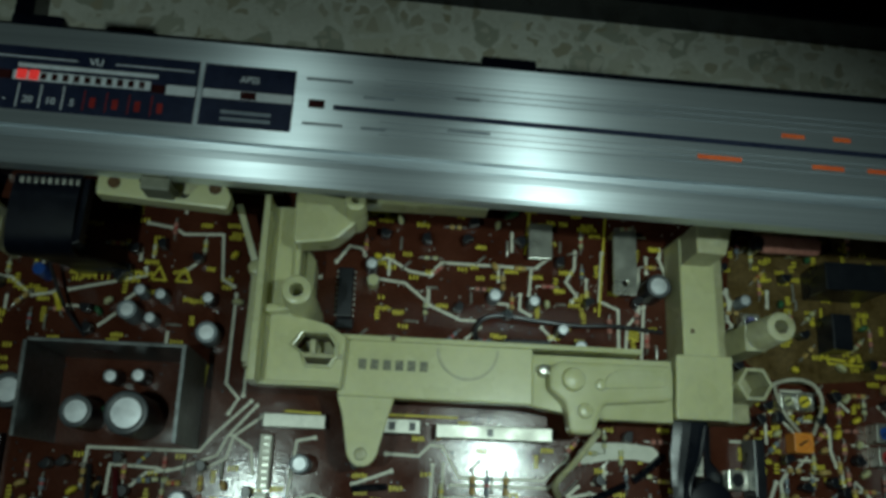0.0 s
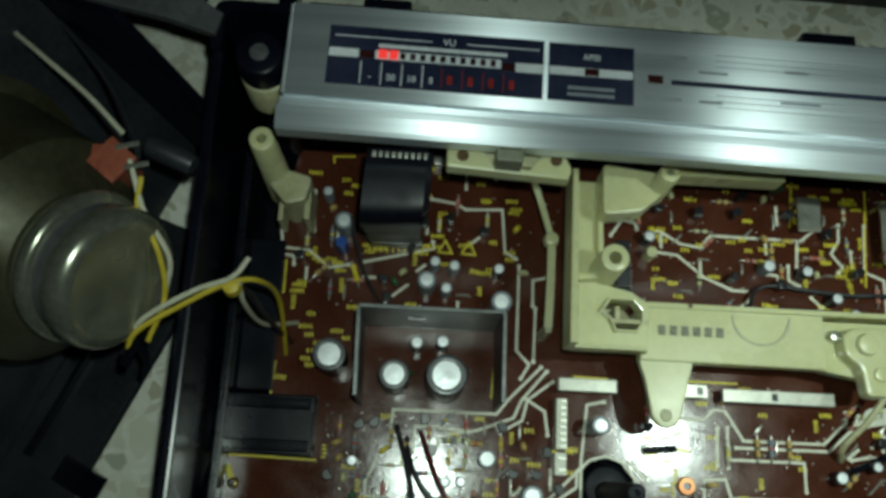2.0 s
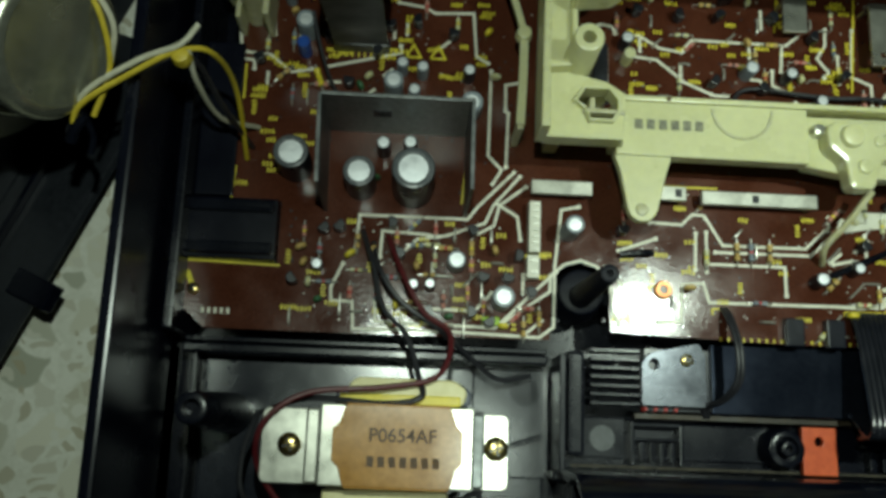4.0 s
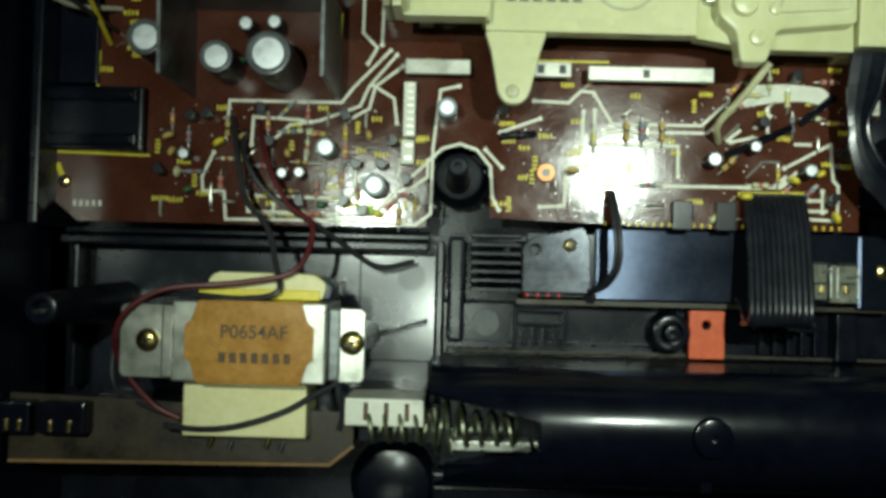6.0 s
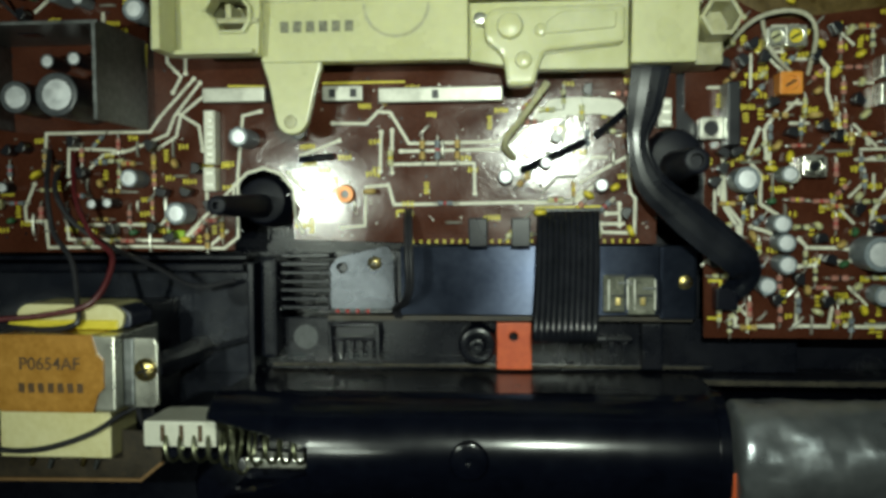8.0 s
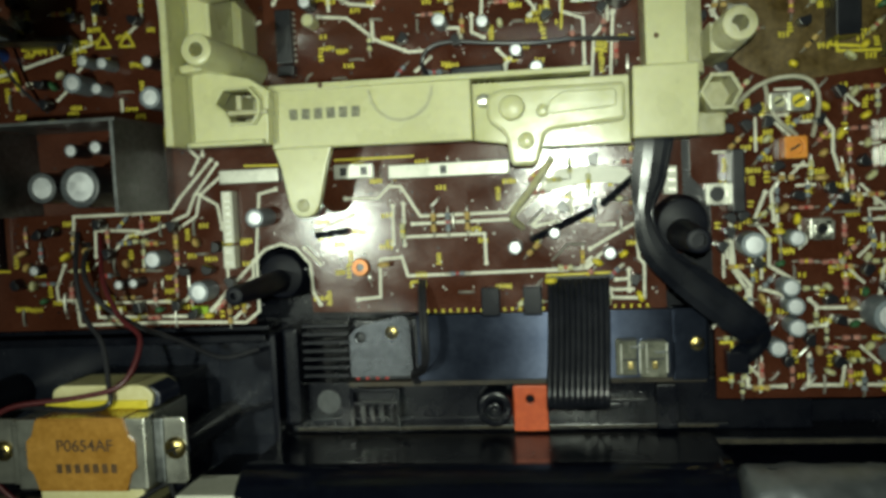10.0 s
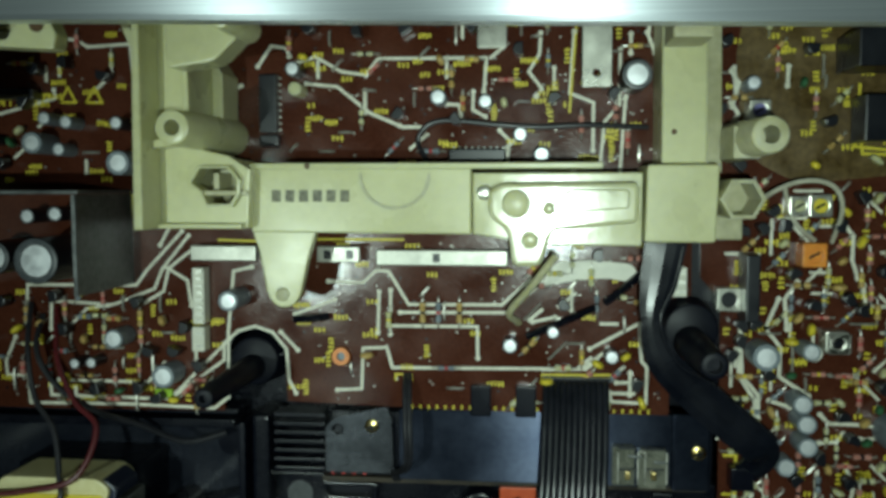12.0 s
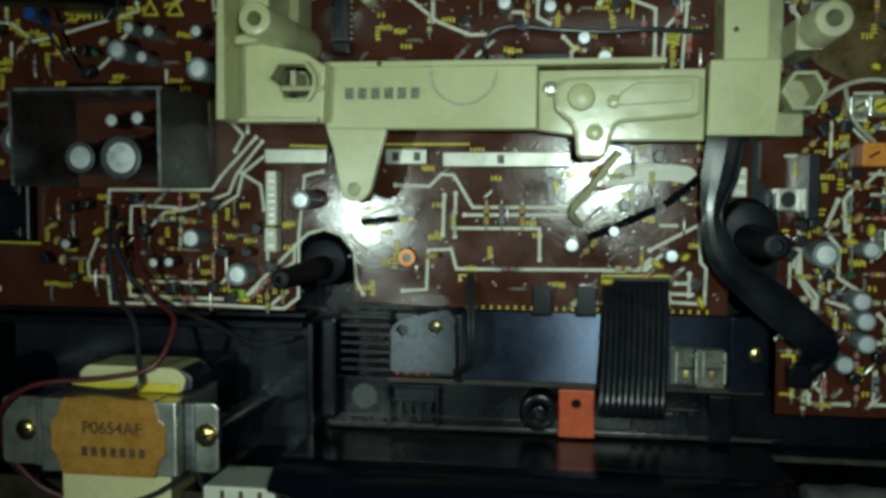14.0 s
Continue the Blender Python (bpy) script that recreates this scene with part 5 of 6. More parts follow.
part("latch_groove", prism(bm_new(), round_poly([(84, 43), (108, 44.6), (108, 50.6), (90, 50.6), (85, 47.5)], 1.6), 75.9, 77.0, bev=0.5), CREAM_GLOSS, lever)
part("latch_spring", cyl(bm_new(), 62.2, 49.6, 68, 73, 2.6, 2.2, bev=0.5), STEEL, br, "small metal spring cup", smooth=True)
part("end_block", prism(bm_new(), round_poly([(113.4, 33.6), (135.6, 33.6), (136.4, 58.4), (114, 58.4)], 1.0), BZ + 0.5, 71.5, bev=0.8), CREAM, br)
part("right_column", prism(bm_new(), [(119.2, 58.8), (133.8, 58.8), (133.2, 108), (118.8, 108)], BZ + 0.5, 65.5, bev=0.9), CREAM, br)
part("column_flange", prism(bm_new(), [(134.0, 58.8), (140, 56), (139, 108), (133.4, 108)], BZ + 0.5, 58, bev=0.8), CREAM_DIRTY, br)
part("column_foot", prism(bm_new(), [(119.4, 96), (131, 96), (134, 108), (119.4, 108)], 65, 84, bev=1.0), CREAM_DIRTY, br)
part("pin_hole", cyl(bm_new(), 123, 69, 65.4, 65.6, 0.9), LABEL_INK, br)
part("screw_post", cyl(bm_new(), 145.2, 66.2, BZ + 0.5, 96, 6.8, 5.5, bev=0.8, hole=2.6, seg=28, depth=16), CREAM_DIRTY, br, smooth=True)
part("post_web", prism(bm_new(), [(139, 60), (147, 60), (147, 66), (139, 70)], BZ + 0.5, 78), CREAM_DIRTY, br)
cup = ring(142.5, 47.5, 7.0, 6, 0, 360)
part("open_cup", prism(bm_new(), cup, 52, 77, holes=[ring(142.5, 47.5, 5.6, 6)], bev=0.3), CREAM_DIRTY, br)
part("cup_floor", prism(bm_new(), ring(142.5, 47.5, 6.2, 6), 52, 60), CREAM_DIRTY, br)
part("cup_foot", box(bm_new(), 134.8, 146, 34, 42, BZ + 0.3, 62, 0.8), CREAM_DIRTY, br)
part("upper_arm", prism(bm_new(), round_poly([(-34, 87.5), (-19, 89.5), (-11, 97), (-10, 105), (-34, 108)], 2.5), 82, 94, bev=0.8), CREAM, br)
part("upper_post", cyl(bm_new(), -11.8, 100.6, 82, 108, 4.2, 3.8, bev=0.6, hole=1.4, depth=10), CREAM, br, smooth=True)
part("upper_bar", box(bm_new(), -9, 37, 104.6, 110, 84, 94, 0.8), CREAM, br)

bar = thing("panel_clip_bar", "cream plastic clip bar under the front panel", "clip bar", (-72, 104, BZ))
part("bar", prism(bm_new(), round_poly([(-95, 91.4), (-52.5, 88.8), (-51.5, 93), (-53.5, 97), (-62, 97), (-64.4, 94.6), (-66, 91.8), (-79, 92.8), (-80, 95), (-83, 98.6), (-95, 99)], 0.9), 118.6, 125, bev=0.8), CREAM, bar)
part("ledge", prism(bm_new(), [(-92, 96), (-56, 95), (-56, 113), (-92, 113)], 113, 119, bev=0.6), CREAM_DIRTY, bar)
part("clip", prism(bm_new(), round_poly([(-78.6, 91.0), (-69.4, 90.6), (-69.4, 95.0), (-78.6, 95.4)], 0.8), 116, 134.4, bev=0.7), CLIP_GREY, bar, "grey clip")
part("clip_nose", prism(bm_new(), [(-77.8, 94.8), (-70.2, 94.6), (-70.2, 96.2), (-77.8, 96.4)], 132, 136.4, bev=0.5), CLIP_GREY, bar, "grey clip")
for xx in (-89.5, -57):
    part("notch", cyl(bm_new(), xx, 95.6, 124.6, 125.3, 2.1, seg=16), LABEL_INK, bar, "dark round notch")

lv = thing("selector_link", "thin cream plastic link rod beside the bracket", "link rod", (-50, 80, BZ))
part("rod", band(bm_new(), [(-58, 108, 72), (-53, 94, 70), (-49.6, 84, 68)], None, 2.4, 2.0), CREAM, lv)
part("rod", band(bm_new(), [(-49.6, 84, 68), (-49.8, 66, 67), (-50.4, 48, 66)], None, 3.2, 2.0), CREAM, lv)
part("joint", cyl(bm_new(), -49.8, 84, 66, 70.5, 3.2, 2.8, bev=0.5), CREAM, lv, smooth=True)
part("foot", box(bm_new(), -51.5, -49, 46, 50, BZ, 66.4, 0.4), CREAM_DIRTY, lv)
pl = thing("left_bracket", "cream plastic corner bracket with a screw post", "bracket", (-160, 104, BZ))
part("screw_post", cyl(bm_new(), -163.6, 106.4, BZ, 104, 6.0, 4.8, bev=0.7, hole=1.9, seg=26, depth=14), CREAM, pl, smooth=True)
part("web", prism(bm_new(), round_poly([(-163, 108), (-148, 104), (-150, 94), (-158, 92), (-165, 100)], 2), BZ, 72, bev=1.0), CREAM_DIRTY, pl)
part("fin", box(bm_new(), -151, -148.6, 88, 104, BZ, 66, 0.4), CREAM_DIRTY, pl)
part("fin", box(bm_new(), -162, -160, 88, 100, BZ, 62, 0.4), CREAM_DIRTY, pl)

# ---- black cables ----
rb1 = thing("upper_flat_cable", "black flat cable bent up from the board to the panel", "flat cable", (-114, 84, BZ))
part("cable", band(bm_new(), [(-113.2, 85, BZ + 1), (-113.4, 82, 68), (-113.6, 76.5, 98), (-113.8, 74.0, 109), (-113.6, 74.6, 114.5), (-113.2, 79, 118), (-112.6, 90, 120), (-112.2, 99, 119)], (1, 0.03, 0), 21.6, 0.8, per=10), CARD, rb1, smooth=True)
part("side_card", prism(bm_new(), [(-102.6, 76), (-100.4, 77), (-99.6, 99), (-101.8, 99)], 112, 117.4, bev=0.3), CARD, rb1, "folded black end of the cable")
part("plug", box(bm_new(), -124.6, -101.8, 83.4, 87, BZ, BZ + 7, 0.4), DARK_SLEEVE, rb1)
for i in range(9):
    part("contact", box(bm_new(), -121.0 + i * 2.25, -119.7 + i * 2.25, 95.2, 97.2, 119.8, 121.0, 0.2), SOLDER, rb1)
rb2 = thing("deck_flat_cable", "black ribbed flat cable looping over the board's edge", "flat cable", (93, -16, BZ))
part("cable", band(bm_new(), [(93.5, -16.5, BZ + 1), (93.4, -18.5, 49), (93.2, -27, 53), (92.8, -40, 57), (92.2, -52, 60.5), (91.8, -60, 62), (91.8, -63.4, 59.5), (92.2, -62.6, 55), (93, -58, 48), (93, -55, 43)], (1, 0, 0), 23, 1.0, ridges=11), FLAT, rb2)
part("end_bar", box(bm_new(), 81.0, 107, -64.6, -62.6, 50, 55.5, 0.6), SLEEVE, rb2, "black bar at the fold")
part("plug", box(bm_new(), 81.6, 105.6, -17.5, -15.6, BZ, BZ + 3, 0.4), DARK_SLEEVE, rb2)
rb3 = thing("sleeved_strap_cable", "wide flat black cable strap from the bracket to the tuner board", "flat cable", (130, 0, BZ))
strap_at = [(122.0, 36, 62), (121.2, 32, 63), (119.1, 19.9, 63), (117.0, 7.2, 63.5), (121.1, -6.2, 63), (132.0, -17.3, 62.5), (143.7, -27.3, 61.5), (153.6, -35.6, 60), (155.5, -41, 55), (150.5, -48, 50)]
strap_wide = (13.6, 13.4, 12.2, 6.6, 10.5, 12.2, 12.4, 12.0, 9.5, 8)
part("strap", band(bm_new(), strap_at, None, 10.5, 1.5, widths=strap_wide, ridges=1), SLEEVE, rb3)
# Thin paler line added along the strap, imitating the highlight on its edge.
part("edge_glint", tube(bm_new(), [(x + 0.42 * w, y + 0.30 * w * (i > 3), z + 1.2) for i, ((x, y, z), w) in enumerate(zip(strap_at[1:8], strap_wide[1:8]))], 0.6), FLAT, rb3, smooth=True)
part("plug", box(bm_new(), 146.2, 154, -53, -45, BZ, BZ + 8, 0.6), BLACK, rb3)
cb = thing("twin_lead", "thin grey-black twin lead from the board's edge", "wire", (32, -16, BZ))
for dx in (0, 1.6):
    part("core", tube(bm_new(), [(32.6 + dx, -16, BZ), (33 + dx, -20, 50), (34 + dx, -32, 56), (34 + dx, -44, 55), (31 + dx, -51, 48), (26.5 + dx, -54, 40), (27.5 + dx, -58, 37)], 0.9), WIRE_BLACK, cb, smooth=True)
jw = thing("bridge_wire", "thin black sleeved wire arching over the board", "wire", (60, 70, BZ))
wp = [(40.5, 60.9), (38.0, 66.9), (41.0, 72.5), (49.0, 74.4), (64.7, 72.9), (80.2, 71.9), (95.6, 72.4), (117.4, 71.9)]
part("wire", tube(bm_new(), [(wp[0][0], wp[0][1], BZ)] + [(x, y, 50) for x, y in wp[1:-1]] + [(wp[-1][0], wp[-1][1], BZ)], 0.95), WIRE_BLACK, jw, smooth=True)
cw = thing("coil_lead", "cream sleeved lead from the latch to the board", "wire", (80, 25, BZ))
cp = [(85.6, 28.8), (77.0, 17.2), (70.3, 8.5), (73.2, 3.3)]
part("wire", tube(bm_new(), [(cp[0][0], cp[0][1], 64), (cp[1][0], cp[1][1], 62), (cp[2][0], cp[2][1], 56), (cp[3][0], cp[3][1], 46)], 1.3), CREAM_DIRTY, cw, smooth=True)
tw = thing("loop_lead", "cream wire looped over the tuner board", "wire", (160, 40, BZ))
tp = [(150.8, 42.6), (156.7, 49.3), (164.5, 52.7), (172.2, 53.1), (177.6, 50.3), (179.4, 43.3), (179.8, 32.4)]
part("wire", tube(bm_new(), [(*tp[0], BZ)] + [(x, y, 55) for x, y in tp[1:-1]] + [(*tp[-1], BZ)], 0.8), WIRE_CREAM, tw, smooth=True)
tp = [(162.4, 51.8), (163.4, 44.7), (166.3, 38.5), (174.0, 33.1)]
tw2 = thing("loop_lead", "cream wire looped over the tuner board", "wire", (*tp[0], BZ))
part("wire", tube(bm_new(), [(*tp[0], BZ + 4)] + [(x, y, 51) for x, y in tp[1:-1]] + [(*tp[-1], BZ)], 0.8), WIRE_CREAM, tw2, smooth=True)

tl = thing("thin_lead", "thin black lead beside the upper flat cable", "wire", (-125, 70, BZ))
tq = [(-131.2, 90.2), (-128.6, 79.4), (-124.3, 67.6), (-117.9, 58.0)]
part("wire", tube(bm_new(), [(tq[0][0], tq[0][1], 66), (tq[1][0], tq[1][1], 60), (tq[2][0], tq[2][1], 53), (tq[3][0], tq[3][1], BZ)], 0.7), WIRE_BLACK, tl, smooth=True)
yr = [(-129.7, 71.0)][0]
resistor(yr[0], yr[1], 110, YELLOW, "yellow banded resistor beside the thin lead", 8.0, r=1.4)

# ---- deck plate and parts below the board ----
dk = thing("deck_plate", "dark metal tape deck plate below the board", "metal plate", (70, -44, 36))
part("plate", prism(bm_new(), [(29.5, -30), (128, -30), (128, -56.4), (29.5, -56.4)], 38, 41, bev=0.3), DECK_BLUE, dk)
part("zinc_plate", prism(bm_new(), round_poly([(1.8, -37), (6, -33.4), (24.6, -29.4), (27, -34), (27.6, -54.4), (1.8, -54.4)], 1.6), 38, 41.6, holes=[ring(6.6, -38.2, 2.0, 16)], bev=0.3), SMOKE, dk, "smooth dark corner plate")
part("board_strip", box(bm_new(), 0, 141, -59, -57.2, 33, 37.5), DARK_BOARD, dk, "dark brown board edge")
part("end_lug", box(bm_new(), 128, 142, -58, -30, 30, 40.5, 1.2), DECK_BLUE, dk)
part("clear_switch", box(bm_new(), 106.5, 114.5, -54.5, -40.5, 41, 46, 0.8), CLEAR_GREY, dk, "cloudy clear switch cover")
part("clear_switch", box(bm_new(), 115.6, 125.6, -55.5, -41.5, 41, 46, 0.8), CLEAR_GREY, dk, "cloudy clear switch cover")
for x, y in ((111, -51.8), (120, -51.8)):
    part("contact", box(bm_new(), x, x + 1.8, y, y + 2.8, 46, 48, 0.3), BRASS, dk)
for x, y in ((112, -44), (121, -46)):
    part("contact", box(bm_new(), x, x + 5, y, y + 0.8, 46, 47.4, 0.2), DULL, dk)
for x in (108.2, 115.2, 117.7, 125.2):
    part("switch_rib", box(bm_new(), x, x + 0.6, -53.6, -42.4, 45.5, 46.8, 0.1), SOLDER, dk)
for x in (108.6, 118.2):
    for y in (-48.6, -41.2):
        part("switch_rib", box(bm_new(), x, x + 6.4, y, y + 0.6, 45.5, 46.8, 0.1), DARK_SLEEVE, dk)
for x in (60, 76):
    part("tab", box(bm_new(), x - 3.6, x + 3.6, -30, -19, BZ + 0.2, BZ + 4.2, 0.5), BLACK, dk)
part("plate_stand", box(bm_new(), 4, 134, -56, -32, 29, 38), BLACK, dk)
for i in range(4):
    part("solder_blob", cyl(bm_new(), 4 + i * 4, -55.4, 36, 38.8, 1.2, 0.7, bev=0.3, seg=10), RED, dk)
screw(19.5, -36.3, 41.6, 2.6, "yellow passivated cross-head screw in the deck plate")
screw(137.5, -43.6, 40.2, 2.8, "yellow passivated cross-head screw in the end lug")
sp = [(149.7, -23.1)][0]
screw(sp[0], sp[1], BZ, 2.2, "yellow passivated cross-head screw in the tuner board")
sp = [(-171.9, -16.8)][0]
screw(sp[0], sp[1], BZ, 2.4, "yellow passivated cross-head screw in the board corner")
sp = [(-41.0, -19.8)][0]
screw(sp[0], sp[1], BZ, 1.6, "small brass screw by the shaft")
oc = thing("orange_lever", "orange-red plastic lever tab with a hole", "lever", (73, -70, 29))
part("tab", prism(bm_new(), round_poly([(66.4, -60), (80, -60), (80, -78.4), (66.4, -78.4)], 0.8), 33.5, 36, holes=[ring(73, -65.5, 1.8, 14)], bev=0.4), CLIP_ORANGE, oc)
part("stem", box(bm_new(), 70, 76, -78, -70, 29, 33.6), CLIP_ORANGE, oc)
st = thing("control_shaft", "black tapered control shaft standing through the board's notch", "control shaft", (-23.5, -12, 30))
part("collar", cyl(bm_new(), -23, -12, 30, 47, 10.6, 9.0, bev=1.2, seg=32), CARD, st, smooth=True)
part("shaft", cyl(bm_new(), -23.4, -14, 46, 97, 4.6, 3.3, bev=0.8, hole=1.3, depth=3), CARD, st, smooth=True)
st2 = thing("control_shaft", "short black socketed shaft beside the strap", "control shaft", (134, 4, BZ))
part("collar", cyl(bm_new(), 131.4, 3.0, BZ, 56, 10.5, 9.2, bev=1.0, seg=32), CARD, st2, smooth=True)
part("shaft", cyl(bm_new(), 131.0, -1.0, BZ, 96, 6.0, 4.2, bev=0.9, hole=2.2, depth=4), CARD, st2, smooth=True)

# ---- mains transformer ----
tr = thing("mains_transformer", "mains transformer with an amber paper label and ivory bobbin", "transformer", (-92, -73, 19))
part("core", box(bm_new(), -117, -66, -86, -59.4, 46, 83, 0.6), STEEL, tr, "laminated core in a steel strap")
part("label", prism(bm_new(), [(-112.6, -77.6), (-112.6, -67.4), (-110.4, -65.4), (-108.6, -59.6), (-73.6, -59.6), (-71.8, -65.4), (-69.6, -67.4), (-69.6, -77.6), (-71.8, -79.8), (-73.6, -85.8), (-108.6, -85.8), (-110.4, -79.8)], 82.6, 84, bev=0.2), AMBER, tr, "glossy amber paper label with stamped marks")
part("label_skirt", box(bm_new(), -108.4, -73.8, -86.6, -58.9, 58, 83.4, 0.5), AMBER, tr, "amber paper wrapped over the core")
lettering("P0654AF", 6.2, -89.5, -71.2, 84.05, tr, LABEL_INK, "stamped_mark")
for i in range(7):
    part("stamped_mark", box(bm_new(), -101 + i * 3.6, -98.8 + i * 3.6, -79.4, -76.0, 84.0, 84.12, turn=4 * (i % 3)), LABEL_INK, tr)
for x0, x1, sx in ((-137, -117, -127.4), (-66, -53.5, -57.8)):
    pts = round_poly([(x0, -86), (x1, -86), (x1, -61), (x0, -61)], 2.6)
    part("mounting_ear", prism(bm_new(), pts, 74, 76, bev=0.4), STEEL, tr, "plated mounting ear")
    part("mounting_post", cyl(bm_new(), sx, -73, 19, 74, 5), BLACK, tr)
part("clamp_band", box(bm_new(), -122, -117.4, -85.6, -61, 74, 79, 0.8), STEEL, tr)
part("clamp_band", box(bm_new(), -66, -61.8, -85.6, -61, 70, 77, 0.8), DULL, tr)
part("bobbin", box(bm_new(), -116, -73.4, -106, -87.6, 50, 72, 0.8), BOBBIN, tr, "ivory bobbin flange")
part("bobbin", prism(bm_new(), round_poly([(-109, -58.6), (-69, -58.6), (-67.5, -53), (-72, -49.6), (-106, -49.4), (-109, -52)], 2), 50, 71, bev=0.8), BOBBIN, tr, "ivory bobbin flange")
part("winding", box(bm_new(), -112, -70, -58.8, -55.2, 60, 71.6, 0.6), YELLOW, tr, "yellow winding tape")
part("winding_end", prism(bm_new(), round_poly([(-73, -58.4), (-66.4, -58.4), (-65.8, -53.5), (-70, -50.4), (-73, -50.4)], 1.6), 52, 69, bev=0.8), NAVY, tr, "dark blue winding end")
part("base", box(bm_new(), -115, -68, -104, -52, 19, 47, 0.8), BLACK, tr)
screw(-127.4, -73.2, 76, 4.0, "brass-coloured screw in the transformer ear")
screw(-57.8, -72.4, 76, 4.2, "brass-coloured screw in the transformer ear")
sub = thing("supply_board", "narrow brown supply board beside the transformer", "circuit board", (-100, -112, 52))
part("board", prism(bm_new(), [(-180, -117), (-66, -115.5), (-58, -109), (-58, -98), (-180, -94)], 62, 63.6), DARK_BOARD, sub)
part("board_edge", prism(bm_new(), [(-180, -118.6), (-66, -117), (-57.4, -110), (-58.4, -109.4), (-66.4, -115.8), (-180, -117.4)], 61.8, 63.8), EDGE, sub, "pale raw board edge")
part("stand", box(bm_new(), -160, -62, -114, -98, 16, 62), BLACK, sub)
for i, x in enumerate((-108, -101, -88, -83)):
    part("diode", lathe(bm_new(), [(0, -2), (0.9, -1.8), (1.0, 0), (0.9, 1.8), (0, 2)], Matrix.Translation((x, -109.5 - (i % 2), 64.5)) @ Matrix.Rotation(radians(70), 4, "Z") @ Matrix.Rotation(radians(90), 4, "Y"), 10), (BRASS, DULL, BRASS, DULL)[i], sub, smooth=True)
for x0, x1 in ((-180, -169), (-166, -150)):
    tk = thing("terminal_block", "black terminal block with brass contacts on the supply board", "terminal block", (x0, -104, 63.6), "terminal blocks")
    part("block", box(bm_new(), x0, x1, -107, -96, 63.6, 72, 0.8), BLACK, tk)
    for k in (0.25, 0.65):
        part("contact", box(bm_new(), x0 + k * (x1 - x0), x0 + k * (x1 - x0) + 1.4, -106, -102, 71.8, 73.2, 0.3), BRASS, tk)
wh = thing("fuse_holder", "white slotted contact holder beside the spring", "contact holder", (-46, -96, 62))
part("body", box(bm_new(), -60, -33, -100.6, -91.2, 50, 74.5, 0.8), WHITE_PLASTIC, wh)
for i in range(3):
    part("slot", box(bm_new(), -53.5 + i * 7.0, -52.0 + i * 7.0, -98.6, -92.6, 74.2, 75.0, 0.2), LABEL_INK, wh)
part("stand", box(bm_new(), -59, -34, -100, -92, 16, 50), BLACK, wh)
spg = thing("battery_spring", "tarnished coil spring at the battery tube's mouth", "spring", (-26, -101, 62))
pts = []
for i in range(150):
    a, f = i * 0.42, i / 149
    r = 5.0 + 4.2 * math.exp(-((f - 0.52) / 0.10) ** 2)
    pts.append((-52 + 52 * f, -101.2 + r * math.cos(a), 72 + r * math.sin(a)))
part("coil", tube(bm_new(), pts, 0.75, 6, soft=False), SPRING, spg, smooth=True)
part("base_plate", box(bm_new(), -30, -28.8, -108, -95, 58, 70, 0.4), SPRING, spg)
part("stand", box(bm_new(), -56, -28.5, -108, -101, 16, 62), BLACK, spg)

# wires from the board to the transformer and round it
WIRES = (
    ("black_lead", WIRE_BLACK, [(*[(-108.5, 8.3)][0], 46), (*[(-103.3, -7.2)][0], 58), (*[(-98.9, -23.3)][0], 62), (*[(-89.9, -33.9)][0], 66), (*[(-85.0, -48.4)][0], 72), (-84, -56, 75), (-97, -58.5, 74), (-122, -57.5, 72), (-140, -63, 66)]),
    ("black_lead", WIRE_BLACK, [(*[(-104.1, 3.9)][0], 46), (*[(-101.1, -7.8)][0], 56), (*[(-92.6, -20.2)][0], 58), (*[(-77.9, -29.9)][0], 56), (*[(-67.9, -36.8)][0], 46), (-54, -46, 36), (-40, -44, 30)]),
    ("red_lead", WIRE_RED, [(*[(-98.6, 6.6)][0], 46), (*[(-92.1, -10.2)][0], 58), (*[(-83.9, -24.6)][0], 62), (*[(-74.1, -33.0)][0], 66), (*[(-78.0, -48.1)][0], 74), (-96, -53, 76), (-122, -56, 78), (-136, -66, 78), (-138, -80, 74), (-128, -95, 70), (-118, -101, 68)]),
    ("black_lead", WIRE_BLACK, [(-122, -102.6, 73), (-108, -103.4, 73.4), (-95, -101.6, 73.6), (-80, -96.4, 73.4), (-68, -89, 74), (-62, -86, 73)]),
    ("black_lead", WIRE_BLACK, [(-63, -86, 72), (-62.6, -92, 70), (-61.6, -98, 66), (-63, -104, 64)]),
    ("black_lead", WIRE_BLACK, [(-141, -62, 60), (-146, -78, 58), (-144, -92, 60), (-130, -98, 64), (-118, -101, 66)]),
)
for nm, m, pts in WIRES:
    w = thing(nm, ("dark red" if m is WIRE_RED else "grey-black") + " insulated lead near the transformer", "wire", pts[0], "supply leads")
    part("insulation", tube(bm_new(), pts, 1.05, 8), m, w, smooth=True)
lime = [(-57.8, -24.8)][0]
solo("lime_sleeve", box(bm_new(), lime[0] - 3.4, lime[0] + 3.4, lime[1] - 1.6, lime[1] + 1.6, BZ, BZ + 1.6, 0.5), LIME, "lime green sleeving bit on the board", "sleeve", (*lime, BZ))

# ---- loose front half with its loudspeaker, leaning beside the shell ----
e = Vector((0.40, 0.9165, 0)).normalized()
nrm = Vector((0.93 * 0.9165, -0.93 * 0.40, 0.37)).normalized()
up = nrm.cross(e).normalized()
if up.z < 0:
    up = -up
BASE = Vector((-214, 30, FL + 18))
TM = Matrix((( *(-e), 0), (*up, 0), (*nrm, 0), (0, 0, 0, 1))).transposed()
TM.translation = BASE


